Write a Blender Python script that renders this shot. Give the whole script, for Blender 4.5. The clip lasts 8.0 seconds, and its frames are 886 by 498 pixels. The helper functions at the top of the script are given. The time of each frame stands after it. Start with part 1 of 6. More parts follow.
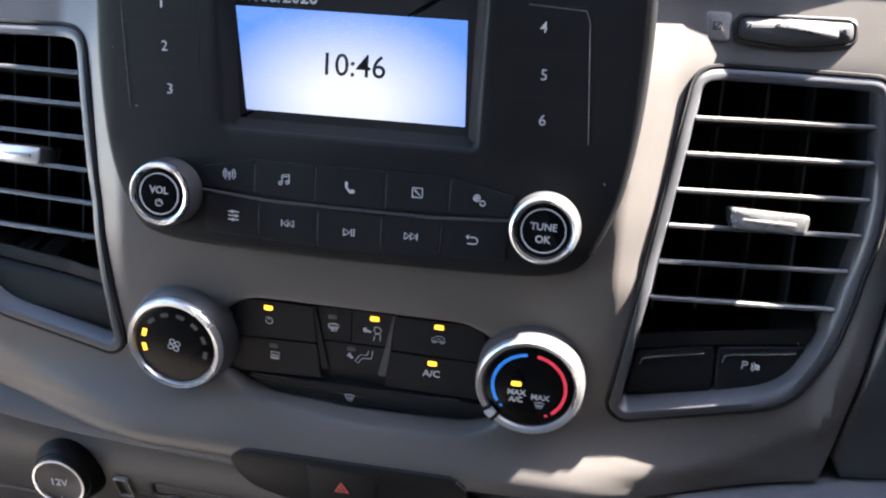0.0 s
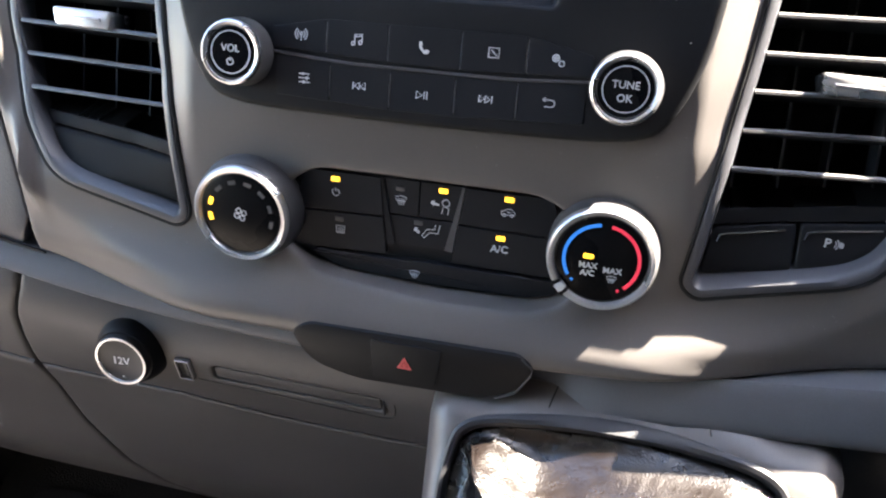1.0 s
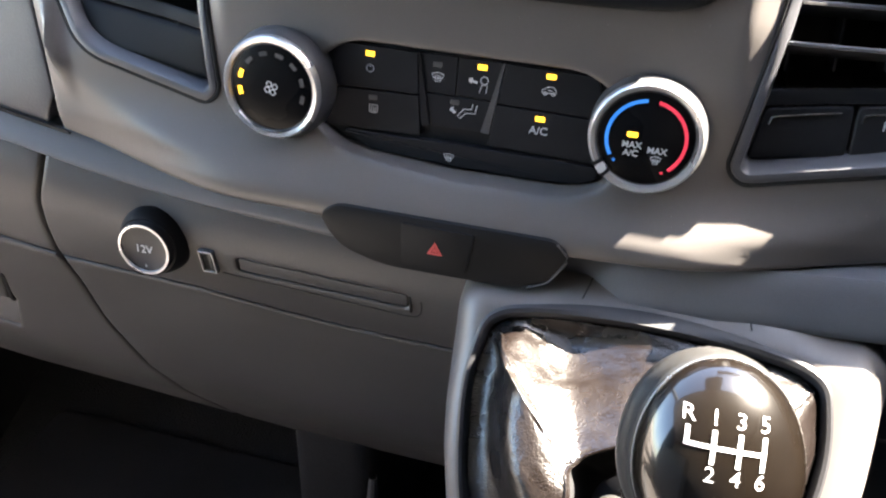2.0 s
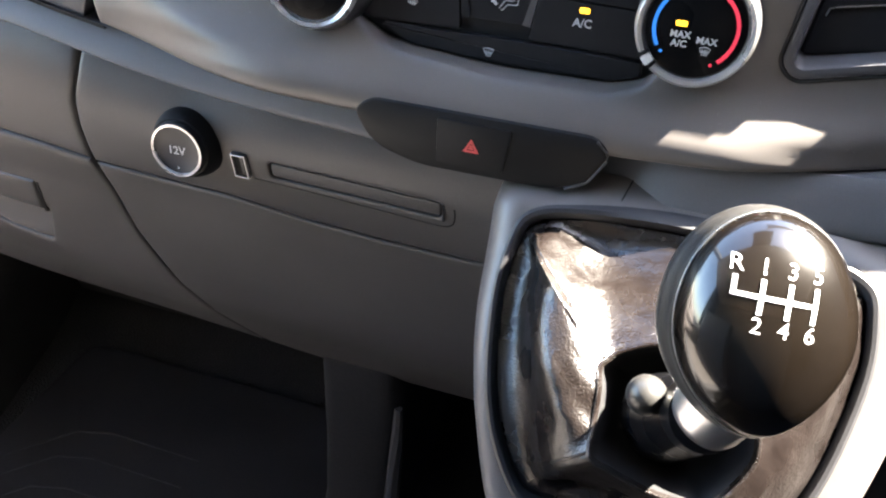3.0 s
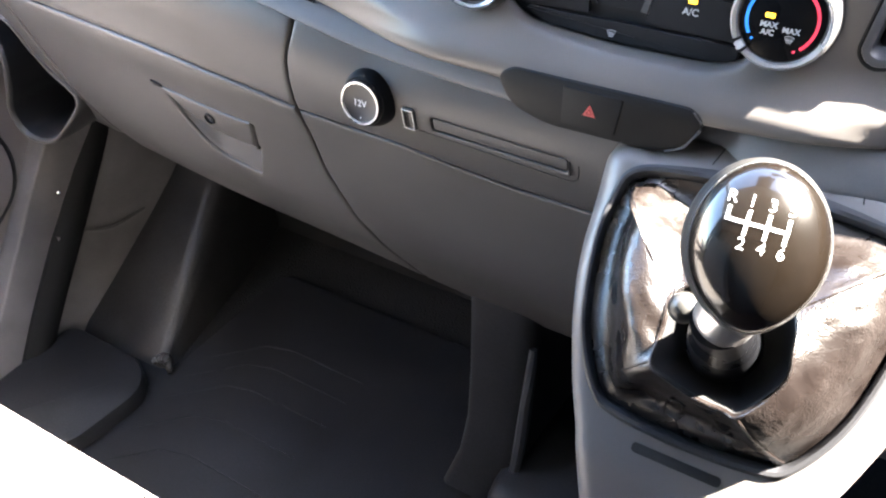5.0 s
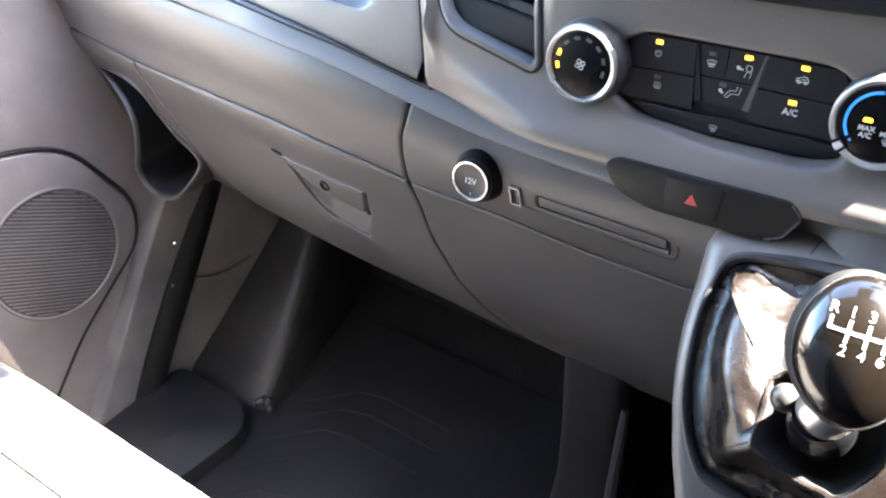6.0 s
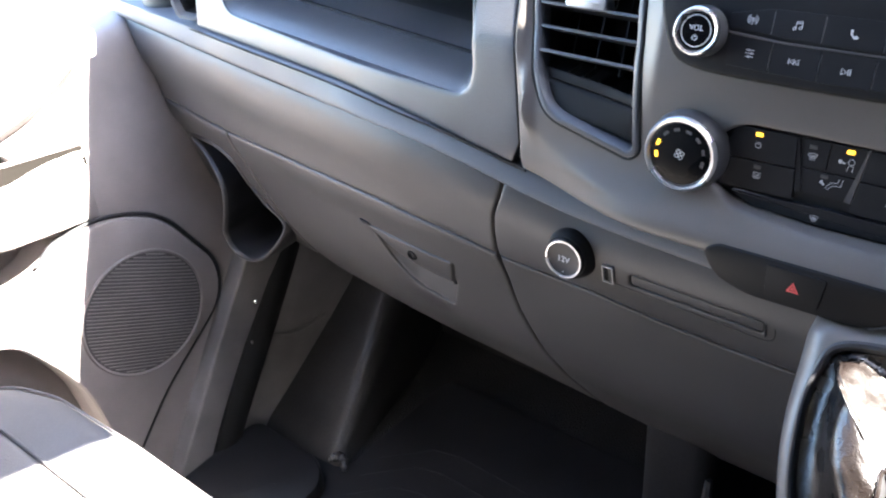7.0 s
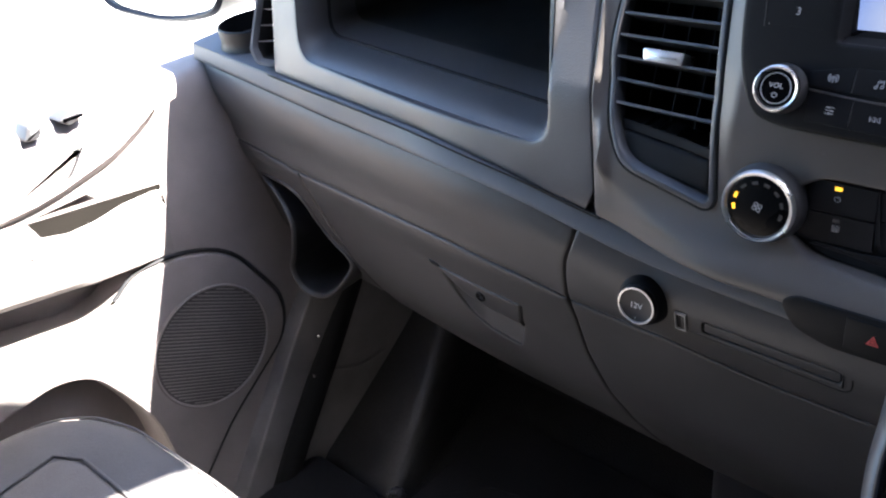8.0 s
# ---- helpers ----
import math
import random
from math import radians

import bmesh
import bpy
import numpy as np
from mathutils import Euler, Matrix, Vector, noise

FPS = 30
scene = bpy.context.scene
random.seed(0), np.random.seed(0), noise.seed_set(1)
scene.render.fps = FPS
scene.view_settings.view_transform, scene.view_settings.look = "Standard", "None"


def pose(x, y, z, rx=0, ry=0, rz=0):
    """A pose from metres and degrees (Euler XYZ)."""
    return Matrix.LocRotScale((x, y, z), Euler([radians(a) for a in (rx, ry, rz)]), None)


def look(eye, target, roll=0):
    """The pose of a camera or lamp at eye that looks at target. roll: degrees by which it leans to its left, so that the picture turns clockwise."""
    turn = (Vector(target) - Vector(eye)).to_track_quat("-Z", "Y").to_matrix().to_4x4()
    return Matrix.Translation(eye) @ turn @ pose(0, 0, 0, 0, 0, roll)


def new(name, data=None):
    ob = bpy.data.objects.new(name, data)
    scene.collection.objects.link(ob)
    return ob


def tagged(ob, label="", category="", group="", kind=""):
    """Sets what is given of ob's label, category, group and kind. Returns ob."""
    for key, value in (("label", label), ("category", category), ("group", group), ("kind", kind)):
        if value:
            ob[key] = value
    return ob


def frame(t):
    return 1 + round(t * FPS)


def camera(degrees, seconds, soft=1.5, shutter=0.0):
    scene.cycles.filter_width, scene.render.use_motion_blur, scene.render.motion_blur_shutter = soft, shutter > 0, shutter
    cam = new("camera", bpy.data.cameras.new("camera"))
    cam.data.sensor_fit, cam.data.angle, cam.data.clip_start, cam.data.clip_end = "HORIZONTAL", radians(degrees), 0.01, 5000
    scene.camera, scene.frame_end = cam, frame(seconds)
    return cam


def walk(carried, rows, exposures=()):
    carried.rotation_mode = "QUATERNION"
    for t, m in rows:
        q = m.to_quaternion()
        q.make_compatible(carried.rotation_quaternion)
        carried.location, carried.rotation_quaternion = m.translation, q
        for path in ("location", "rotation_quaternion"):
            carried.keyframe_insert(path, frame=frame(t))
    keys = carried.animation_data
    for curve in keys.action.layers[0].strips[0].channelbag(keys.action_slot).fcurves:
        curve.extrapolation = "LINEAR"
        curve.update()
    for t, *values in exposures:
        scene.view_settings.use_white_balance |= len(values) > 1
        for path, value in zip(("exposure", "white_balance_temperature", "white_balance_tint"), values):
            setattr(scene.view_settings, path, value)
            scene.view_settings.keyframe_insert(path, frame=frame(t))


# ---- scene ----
from mathutils.geometry import delaunay_2d_cdt

# ---- camera and walk ----
cam = camera(55.5, 8.0, soft=2.2)
METRES, TILT, LEAN, TURN = 0.41, -33.03, 0.31, 11.14
START = (0.113, 0.090, 1.026)
ROWS = [
    (0.0, 0.0, 0.0, 0.0, -0.0, 0.0, -0.0),
    (0.5, -0.0301, 0.0053, -0.0575, 1.76, -0.74, -0.95),
    (1.0, -0.0388, 0.0194, -0.1213, 2.59, -2.15, -1.55),
    (1.5, -0.0441, 0.037, -0.1781, 3.1, -3.31, -2.44),
    (2.0, -0.0565, 0.0485, -0.2329, 3.85, -4.25, -3.49),
    (3.5, -0.0417, 0.0477, -0.3586, 8.55, -7.82, -6.05),
    (4.0, 0.0072, -0.009, -0.3632, 12.17, -9.46, -6.96),
    (5.5, 0.0824, -0.2291, -0.3185, 22.15, -8.76, -9.18),
    (6.0, 0.0519, -0.2793, -0.2774, 24.48, -7.56, -9.19),
    (6.5, 0.0164, -0.3209, -0.2503, 26.23, -6.37, -9.33),
    (7.0, -0.021, -0.3648, -0.2154, 27.9, -5.3, -9.13),
    (7.5, -0.043, -0.3996, -0.1997, 29.49, -4.3, -9.36),
    (8.0, -0.0583, -0.437, -0.1942, 31.03, -3.7, -9.67),
]
EXPOSURES = [(0.0, 4.74, 6500, 11), (1.0, 5.15, 6850, 11), (2.0, 5.29, 6950, 10), (3.5, 5.57, 6700, 9), (4.2, 6.00, 6600, 9), (5.5, 6.02, 6600, 9), (7.0, 5.44, 6350, 10), (7.5, 4.88, 6250, 11), (8.0, 4.31, 6250, 11)]
walk(cam, [(t, pose(*START, TILT, LEAN, TURN) @ pose(METRES * x, METRES * y, METRES * z, 90 + pitch, roll, yaw)) for t, x, y, z, yaw, pitch, roll in ROWS], EXPOSURES)

# ---- world and sun ----
TO_SUN = Vector((0.70, 0.378, 0.90)).normalized()
world = bpy.data.worlds.new("sky")
scene.world = world
world.use_nodes = True
wn = world.node_tree
wn.nodes.clear()
sky = wn.nodes.new("ShaderNodeTexSky")
sky.sky_type, sky.sun_disc = "NISHITA", False
sky.sun_elevation, sky.sun_rotation = math.asin(TO_SUN.z), math.atan2(TO_SUN.x, TO_SUN.y)
back = wn.nodes.new("ShaderNodeBackground")
back.inputs["Strength"].default_value = 0.075
wout = wn.nodes.new("ShaderNodeOutputWorld")
wn.links.new(sky.outputs[0], back.inputs["Color"])
wn.links.new(back.outputs[0], wout.inputs["Surface"])
sun = new("sun", bpy.data.lights.new("sun", "SUN"))
sun.data.energy, sun.data.angle, sun.data.color = 5.0, radians(0.5), (1.0, 0.93, 0.83)
sun.matrix_world = look(TO_SUN * 20, (0, 0, 0))

# ---- materials ----
def material(name, colour, rough=0.5, metal=0.0, grain=(900.0, 0.10), blotch=(14.0, 0.12), spec=0.5, coat=0.0, emit=0.0, bump_dist=0.0004, rough_var=0.08):
    """A procedural surface: fine grain as relief, and soft blotches of wear in the colour and in the gloss."""
    m = bpy.data.materials.new(name)
    m.use_nodes = True
    nt = m.node_tree
    b = nt.nodes["Principled BSDF"]
    b.inputs["Metallic"].default_value = metal
    b.inputs["Specular IOR Level"].default_value = spec
    b.inputs["Coat Weight"].default_value = coat
    b.inputs["Coat Roughness"].default_value = 0.06
    co = nt.nodes.new("ShaderNodeTexCoord")
    big = nt.nodes.new("ShaderNodeTexNoise")
    big.inputs["Scale"].default_value, big.inputs["Detail"].default_value = blotch[0], 4.0
    nt.links.new(co.outputs["Object"], big.inputs["Vector"])
    fine = nt.nodes.new("ShaderNodeTexNoise")
    fine.inputs["Scale"].default_value, fine.inputs["Detail"].default_value = grain[0], 2.0
    nt.links.new(co.outputs["Object"], fine.inputs["Vector"])
    ramp = nt.nodes.new("ShaderNodeMapRange")
    ramp.inputs["From Min"].default_value, ramp.inputs["From Max"].default_value = 0.3, 0.7
    ramp.inputs["To Min"].default_value, ramp.inputs["To Max"].default_value = 1.0 - blotch[1], 1.0 + blotch[1]
    nt.links.new(big.outputs["Fac"], ramp.inputs["Value"])
    ramp2 = nt.nodes.new("ShaderNodeMapRange")
    ramp2.inputs["From Min"].default_value, ramp2.inputs["From Max"].default_value = 0.3, 0.7
    ramp2.inputs["To Min"].default_value, ramp2.inputs["To Max"].default_value = 1.0 - blotch[1] * 0.6, 1.0 + blotch[1] * 0.6
    nt.links.new(fine.outputs["Fac"], ramp2.inputs["Value"])
    mul = nt.nodes.new("ShaderNodeMath")
    mul.operation = "MULTIPLY"
    nt.links.new(ramp.outputs[0], mul.inputs[0])
    nt.links.new(ramp2.outputs[0], mul.inputs[1])
    mix = nt.nodes.new("ShaderNodeVectorMath")
    mix.operation = "SCALE"
    mix.inputs[0].default_value = colour
    nt.links.new(mul.outputs[0], mix.inputs["Scale"])
    nt.links.new(mix.outputs[0], b.inputs["Base Color"])
    rr = nt.nodes.new("ShaderNodeMapRange")
    rr.inputs["From Min"].default_value, rr.inputs["From Max"].default_value = 0.3, 0.7
    rr.inputs["To Min"].default_value, rr.inputs["To Max"].default_value = max(0.02, rough - rough_var), min(1.0, rough + rough_var)
    nt.links.new(big.outputs["Fac"], rr.inputs["Value"])
    nt.links.new(rr.outputs[0], b.inputs["Roughness"])
    if grain[1] > 0:
        bump = nt.nodes.new("ShaderNodeBump")
        bump.inputs["Strength"].default_value, bump.inputs["Distance"].default_value = grain[1], bump_dist
        nt.links.new(fine.outputs["Fac"], bump.inputs["Height"])
        nt.links.new(bump.outputs[0], b.inputs["Normal"])
    if emit > 0:
        b.inputs["Emission Color"].default_value = (*colour, 1)
        b.inputs["Emission Strength"].default_value = emit
    return m


def dusted(m, scale, share=0.10, size=0.10):
    """Scatters pale specks of dust over a material."""
    nt = m.node_tree
    b = nt.nodes["Principled BSDF"]
    co = [n for n in nt.nodes if n.type == "TEX_COORD"][0]
    v = nt.nodes.new("ShaderNodeTexVoronoi")
    v.inputs["Scale"].default_value = scale
    nt.links.new(co.outputs["Object"], v.inputs["Vector"])
    near = nt.nodes.new("ShaderNodeMath")
    near.operation, near.inputs[1].default_value = "LESS_THAN", size
    nt.links.new(v.outputs["Distance"], near.inputs[0])
    sep = nt.nodes.new("ShaderNodeSeparateColor")
    nt.links.new(v.outputs["Color"], sep.inputs[0])
    few = nt.nodes.new("ShaderNodeMath")
    few.operation, few.inputs[1].default_value = "LESS_THAN", share
    nt.links.new(sep.outputs[0], few.inputs[0])
    both = nt.nodes.new("ShaderNodeMath")
    both.operation = "MULTIPLY"
    nt.links.new(near.outputs[0], both.inputs[0])
    nt.links.new(few.outputs[0], both.inputs[1])
    mix = nt.nodes.new("ShaderNodeMix")
    mix.data_type = "RGBA"
    mix.inputs["B"].default_value = (0.34, 0.32, 0.29, 1)
    old = b.inputs["Base Color"].links[0].from_socket
    nt.links.new(both.outputs[0], mix.inputs["Factor"])
    nt.links.new(old, mix.inputs["A"])
    nt.links.new(mix.outputs["Result"], b.inputs["Base Color"])
    return m


def cellular(m, scale, strength, dist, squeeze=1.0):
    """Swaps the relief of a material for the cells of leather, moulded grain or woven cloth."""
    nt = m.node_tree
    bump = [n for n in nt.nodes if n.type == "BUMP"][0]
    v = nt.nodes.new("ShaderNodeTexVoronoi")
    v.inputs["Scale"].default_value = scale
    mp = nt.nodes.new("ShaderNodeMapping")
    mp.inputs["Scale"].default_value = (1.0, squeeze, 1.0)
    co = [n for n in nt.nodes if n.type == "TEX_COORD"][0]
    nt.links.new(co.outputs["Object"], mp.inputs["Vector"])
    nt.links.new(mp.outputs[0], v.inputs["Vector"])
    nt.links.new(v.outputs["Distance"], bump.inputs["Height"])
    bump.inputs["Strength"].default_value, bump.inputs["Distance"].default_value = strength, dist
    return m


def creased(m, scale, dist):
    """Adds broad soft creases under the fine relief of a material."""
    nt = m.node_tree
    fine = [n for n in nt.nodes if n.type == "BUMP"][0]
    co = [n for n in nt.nodes if n.type == "TEX_COORD"][0]
    n = nt.nodes.new("ShaderNodeTexNoise")
    n.inputs["Scale"].default_value, n.inputs["Detail"].default_value, n.inputs["Distortion"].default_value = scale, 3.0, 0.6
    nt.links.new(co.outputs["Object"], n.inputs["Vector"])
    b = nt.nodes.new("ShaderNodeBump")
    b.inputs["Strength"].default_value, b.inputs["Distance"].default_value = 1.0, dist
    nt.links.new(n.outputs["Fac"], b.inputs["Height"])
    nt.links.new(b.outputs[0], fine.inputs["Normal"])
    return m


GREY = cellular(material("grey_moulded_plastic", (0.077, 0.070, 0.067), 0.40, spec=0.42, grain=(1500, 0.2), blotch=(14, 0.06), rough_var=0.03), 2200, 0.10, 0.0001)
PAD = cellular(material("grey_grained_pad", (0.049, 0.0468, 0.0465), 0.44, rough_var=0.03, spec=0.38, grain=(1100, 0.2)), 900, 0.3, 0.0003)
SHELF = cellular(material("grey_grained_panel", (0.052, 0.052, 0.057), 0.38, grain=(900, 0.2)), 800, 0.32, 0.0004)
STRIP = material("slate_grey_trim", (0.070, 0.072, 0.080), 0.54, grain=(1500, 0.12))
FRAME = material("dark_slate_frame", (0.040, 0.041, 0.047), 0.40, grain=(1500, 0.12))
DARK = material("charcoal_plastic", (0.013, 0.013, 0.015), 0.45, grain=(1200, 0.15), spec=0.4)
# darker than the shelf grey, for the shade deep in the tray
TRAY_SHADE = material("shaded_grey_tray", (0.014, 0.014, 0.015), 0.5, grain=(900, 0.2))
DEEP = material("dark_duct", (0.013, 0.013, 0.014), 0.8, grain=(600, 0.1), spec=0.15)
BLACK = dusted(material("black_satin_plastic", (0.0075, 0.0078, 0.009), 0.50, grain=(1800, 0.06), spec=0.13), 160, 0.05, 0.07)
DISC = material("black_knob_face", (0.0030, 0.0031, 0.0037), 0.28, grain=(1800, 0.03), spec=0.08)
BUTTON = material("black_button_plastic", (0.0082, 0.0088, 0.0108), 0.46, grain=(1800, 0.08), spec=0.14)
SILVER = material("satin_silver", (0.50, 0.50, 0.51), 0.30, metal=0.9, grain=(1400, 0.05), blotch=(20, 0.05))
CHROME = material("chrome", (0.72, 0.72, 0.73), 0.10, metal=1.0, grain=(300, 0.0), blotch=(20, 0.03), rough_var=0.03)
BARREL = material("dark_grey_knob_plastic", (0.036, 0.036, 0.039), 0.40, grain=(1500, 0.1))
INK = material("pale_print", (0.40, 0.41, 0.43), 0.5, grain=(800, 0.0), blotch=(60, 0.1))
FAINT = material("dim_print", (0.028, 0.028, 0.030), 0.5, grain=(800, 0.0))
RED_INK = material("red_print", (0.42, 0.035, 0.040), 0.4, grain=(800, 0.0))
RED_ARC = material("red_arc", (0.55, 0.03, 0.06), 0.4, grain=(800, 0.0), emit=0.03)
BLUE_ARC = material("blue_arc", (0.02, 0.16, 0.55), 0.4, grain=(800, 0.0), emit=0.03)
AMBER = material("amber_light", (1.0, 0.49, 0.03), 0.4, grain=(800, 0.0), emit=0.10)
LEATHER = creased(cellular(material("black_leather", (0.0058, 0.0041, 0.0036), 0.29, spec=0.7, grain=(500, 0.4), blotch=(40, 0.25), rough_var=0.10), 900, 0.38, 0.0005), 44, 0.0017)
KNOB = material("gloss_brown_black_knob", (0.0034, 0.0024, 0.0017), 0.25, grain=(300, 0.0), spec=0.24, coat=0.8, rough_var=0.04)
TITAN = material("satin_titanium_paint", (0.040, 0.039, 0.038), 0.33, metal=0.5, grain=(1600, 0.04), blotch=(30, 0.05), rough_var=0.04)
KICK = cellular(material("worn_grey_kick_plastic", (0.170, 0.160, 0.157), 0.5, grain=(1000, 0.2), blotch=(11, 0.25)), 900, 0.3, 0.0003)
RUBBER = material("black_rubber_mat", (0.0165, 0.0167, 0.0185), 0.55, spec=0.16, grain=(400, 0.3), blotch=(9, 0.3), bump_dist=0.001)
ARCH = material("worn_rubber_cover", (0.0255, 0.0252, 0.0262), 0.38, spec=0.40, grain=(300, 0.3), blotch=(9, 0.35), bump_dist=0.001)
CARPET = cellular(material("black_carpet", (0.0065, 0.0065, 0.0075), 0.9, grain=(500, 0.5), blotch=(12, 0.3)), 380, 0.8, 0.002)
SEAL = material("black_door_seal", (0.0090, 0.0090, 0.0095), 0.7, grain=(500, 0.2), spec=0.2)
CLOTH = cellular(material("dark_grey_cloth", (0.080, 0.077, 0.079), 0.85, grain=(700, 0.5), blotch=(18, 0.15)), 800, 0.6, 0.0006, 0.5)
CLOTH_B = cellular(material("brown_grey_cloth", (0.120, 0.108, 0.102), 0.88, grain=(700, 0.5), blotch=(18, 0.15)), 520, 0.6, 0.0007)
DOORGREY = cellular(material("warm_grey_door_plastic", (0.205, 0.182, 0.177), 0.55, grain=(1200, 0.2)), 900, 0.35, 0.0003)
# dark brown-grey puts the shade inside the door pull into its colour
PULL_SHADE = material("brown_grey_pull_shade", (0.0065, 0.0056, 0.0047), 0.8, grain=(600, 0.2), spec=0.08)
SLAT = material("grey_slat_plastic", (0.036, 0.035, 0.036), 0.38, grain=(1200, 0.1))
MESHBACK = material("speaker_mesh_dark", (0.062, 0.056, 0.055), 0.6, grain=(900, 0.2))
GRILLE = material("speaker_mesh", (0.160, 0.145, 0.141), 0.50, grain=(900, 0.2))
LINING = material("grey_headlining", (0.17, 0.165, 0.16), 0.9, grain=(500, 0.4), blotch=(8, 0.05))
BODY = material("dark_cab_wall", (0.035, 0.035, 0.037), 0.6, grain=(500, 0.2))
GROUND = material("pale_concrete", (0.42, 0.41, 0.39), 0.9, grain=(30, 0.4), blotch=(0.7, 0.15), bump_dist=0.01)
MIRRORGLASS = material("mirror_glass", (0.85, 0.86, 0.87), 0.03, metal=1.0, grain=(10, 0.0), blotch=(3, 0.01), rough_var=0.01)


def screen_material():
    """A lit display: white towards its lower middle, blue towards its upper corners."""
    m = bpy.data.materials.new("lit_display")
    m.use_nodes = True
    nt = m.node_tree
    b = nt.nodes["Principled BSDF"]
    b.inputs["Base Color"].default_value = (0.01, 0.01, 0.012, 1)
    b.inputs["Roughness"].default_value = 0.12
    co = nt.nodes.new("ShaderNodeTexCoord")
    mp = nt.nodes.new("ShaderNodeMapping")
    mp.inputs["Location"].default_value = (0.06, -0.20, 0)
    mp.inputs["Scale"].default_value = (14.0, 1.0, 24.0)
    mp.inputs["Location"].default_value = (0.09, 0, -0.875 * 24.0 + 0.25)
    gr = nt.nodes.new("ShaderNodeTexGradient")
    gr.gradient_type = "SPHERICAL"
    sep = nt.nodes.new("ShaderNodeVectorMath")
    sep.operation = "MULTIPLY"
    sep.inputs[1].default_value = (1.0, 0.0, 1.0)
    nt.links.new(co.outputs["Object"], mp.inputs["Vector"])
    nt.links.new(mp.outputs[0], sep.inputs[0])
    nt.links.new(sep.outputs[0], gr.inputs["Vector"])
    ramp = nt.nodes.new("ShaderNodeValToRGB")
    ramp.color_ramp.elements[0].color = (0.13, 0.32, 0.95, 1)
    ramp.color_ramp.elements[1].position, ramp.color_ramp.elements[1].color = 0.75, (0.86, 0.90, 1.0, 1)
    nt.links.new(gr.outputs["Fac"], ramp.inputs["Fac"])
    nt.links.new(ramp.outputs[0], b.inputs["Emission Color"])
    b.inputs["Emission Strength"].default_value = 0.042
    return m


SCREEN = screen_material()


# ---- geometry helpers ----
def thing(name, at, label, category, group="", kind=""):
    ob = new(name)
    ob.location = at
    ob.empty_display_size = 0.02
    return tagged(ob, label, category, group, kind)


def part(name, bm, mat, parent=None, label="", angle=38):
    """Links a bmesh, built in world metres, as one mesh object under its thing or part."""
    me = bpy.data.meshes.new(name)
    bmesh.ops.recalc_face_normals(bm, faces=bm.faces)
    bm.to_mesh(me)
    bm.free()
    me.materials.append(mat)
    me.shade_smooth()
    me.set_sharp_from_angle(angle=radians(angle))
    ob = new(name, me)
    if parent is not None:
        ob.parent = parent
        if parent.type == "EMPTY":
            ob.matrix_parent_inverse = Matrix.Translation(-parent.location)
    return tagged(ob, label)


def face(x, y, z, recline=0.0, turn=0.0):
    """A frame on a panel: its X along the dashboard, its Y up the panel, its Z out of the panel. recline: degrees by which the top leans forward."""
    return Matrix.Translation((x, y, z)) @ Matrix.Rotation(radians(turn), 4, "Z") @ Matrix.Rotation(radians(90 - recline), 4, "X")


def axis_frame(p, z, x=(1, 0, 0)):
    z = Vector(z).normalized()
    y = z.cross(Vector(x)).normalized()
    x = y.cross(z)
    return Matrix.Translation(p) @ Matrix((x, y, z)).transposed().to_4x4()


def rounded(pts, r, n=5):
    """A polygon with its corners rounded; a point may carry its own radius."""
    out = []
    k = len(pts)
    for i in range(k):
        p, a, b = Vector(pts[i][:2]), Vector(pts[i - 1][:2]), Vector(pts[(i + 1) % k][:2])
        rad = pts[i][2] if len(pts[i]) > 2 else r
        da, db = (a - p), (b - p)
        d = min(rad, da.length * 0.48, db.length * 0.48)
        if d < 1e-5:
            out.append(p)
            continue
        pa, pb = p + da.normalized() * d, p + db.normalized() * d
        for j in range(n + 1):
            t = j / n
            out.append((1 - t) ** 2 * pa + 2 * t * (1 - t) * p + t * t * pb)
    return out


def spline(pts, n=6, closed=False):
    """A smooth curve through the points."""
    v = [Vector(p) for p in pts]
    k = len(v)
    out = []
    for i in range(k if closed else k - 1):
        p0 = v[(i - 1) % k] if closed or i > 0 else v[0]
        p1, p2 = v[i], v[(i + 1) % k]
        p3 = v[(i + 2) % k] if closed or i + 2 < k else v[-1]
        for j in range(n):
            t = j / n
            out.append(0.5 * (2 * p1 + (p2 - p0) * t + (2 * p0 - 5 * p1 + 4 * p2 - p3) * t * t + (3 * p1 - p0 - 3 * p2 + p3) * t ** 3))
    if not closed:
        out.append(v[-1])
    return out


def area(poly):
    return 0.5 * sum(poly[i - 1][0] * poly[i][1] - poly[i][0] * poly[i - 1][1] for i in range(len(poly)))


def ccw(poly):
    poly = [Vector(p[:2]) for p in poly]
    return poly if area(poly) > 0 else poly[::-1]


def inset(poly, d):
    """The polygon moved inwards by d."""
    k = len(poly)
    out = []
    for i in range(k):
        a, p, b = poly[i - 1], poly[i], poly[(i + 1) % k]
        e1, e2 = (p - a), (b - p)
        n1, n2 = Vector((-e1.y, e1.x)), Vector((-e2.y, e2.x))
        if n1.length > 0:
            n1.normalize()
        if n2.length > 0:
            n2.normalize()
        m = n1 + n2
        if m.length < 1e-6:
            m = n1
        m.normalize()
        out.append(p + m * d / max(0.5, m.dot(n1)))
    return out


def inside(p, poly):
    hit = False
    k = len(poly)
    for i in range(k):
        a, b = poly[i - 1], poly[i]
        if (a[1] > p[1]) != (b[1] > p[1]) and p[0] < (b[0] - a[0]) * (p[1] - a[1]) / (b[1] - a[1]) + a[0]:
            hit = not hit
    return hit


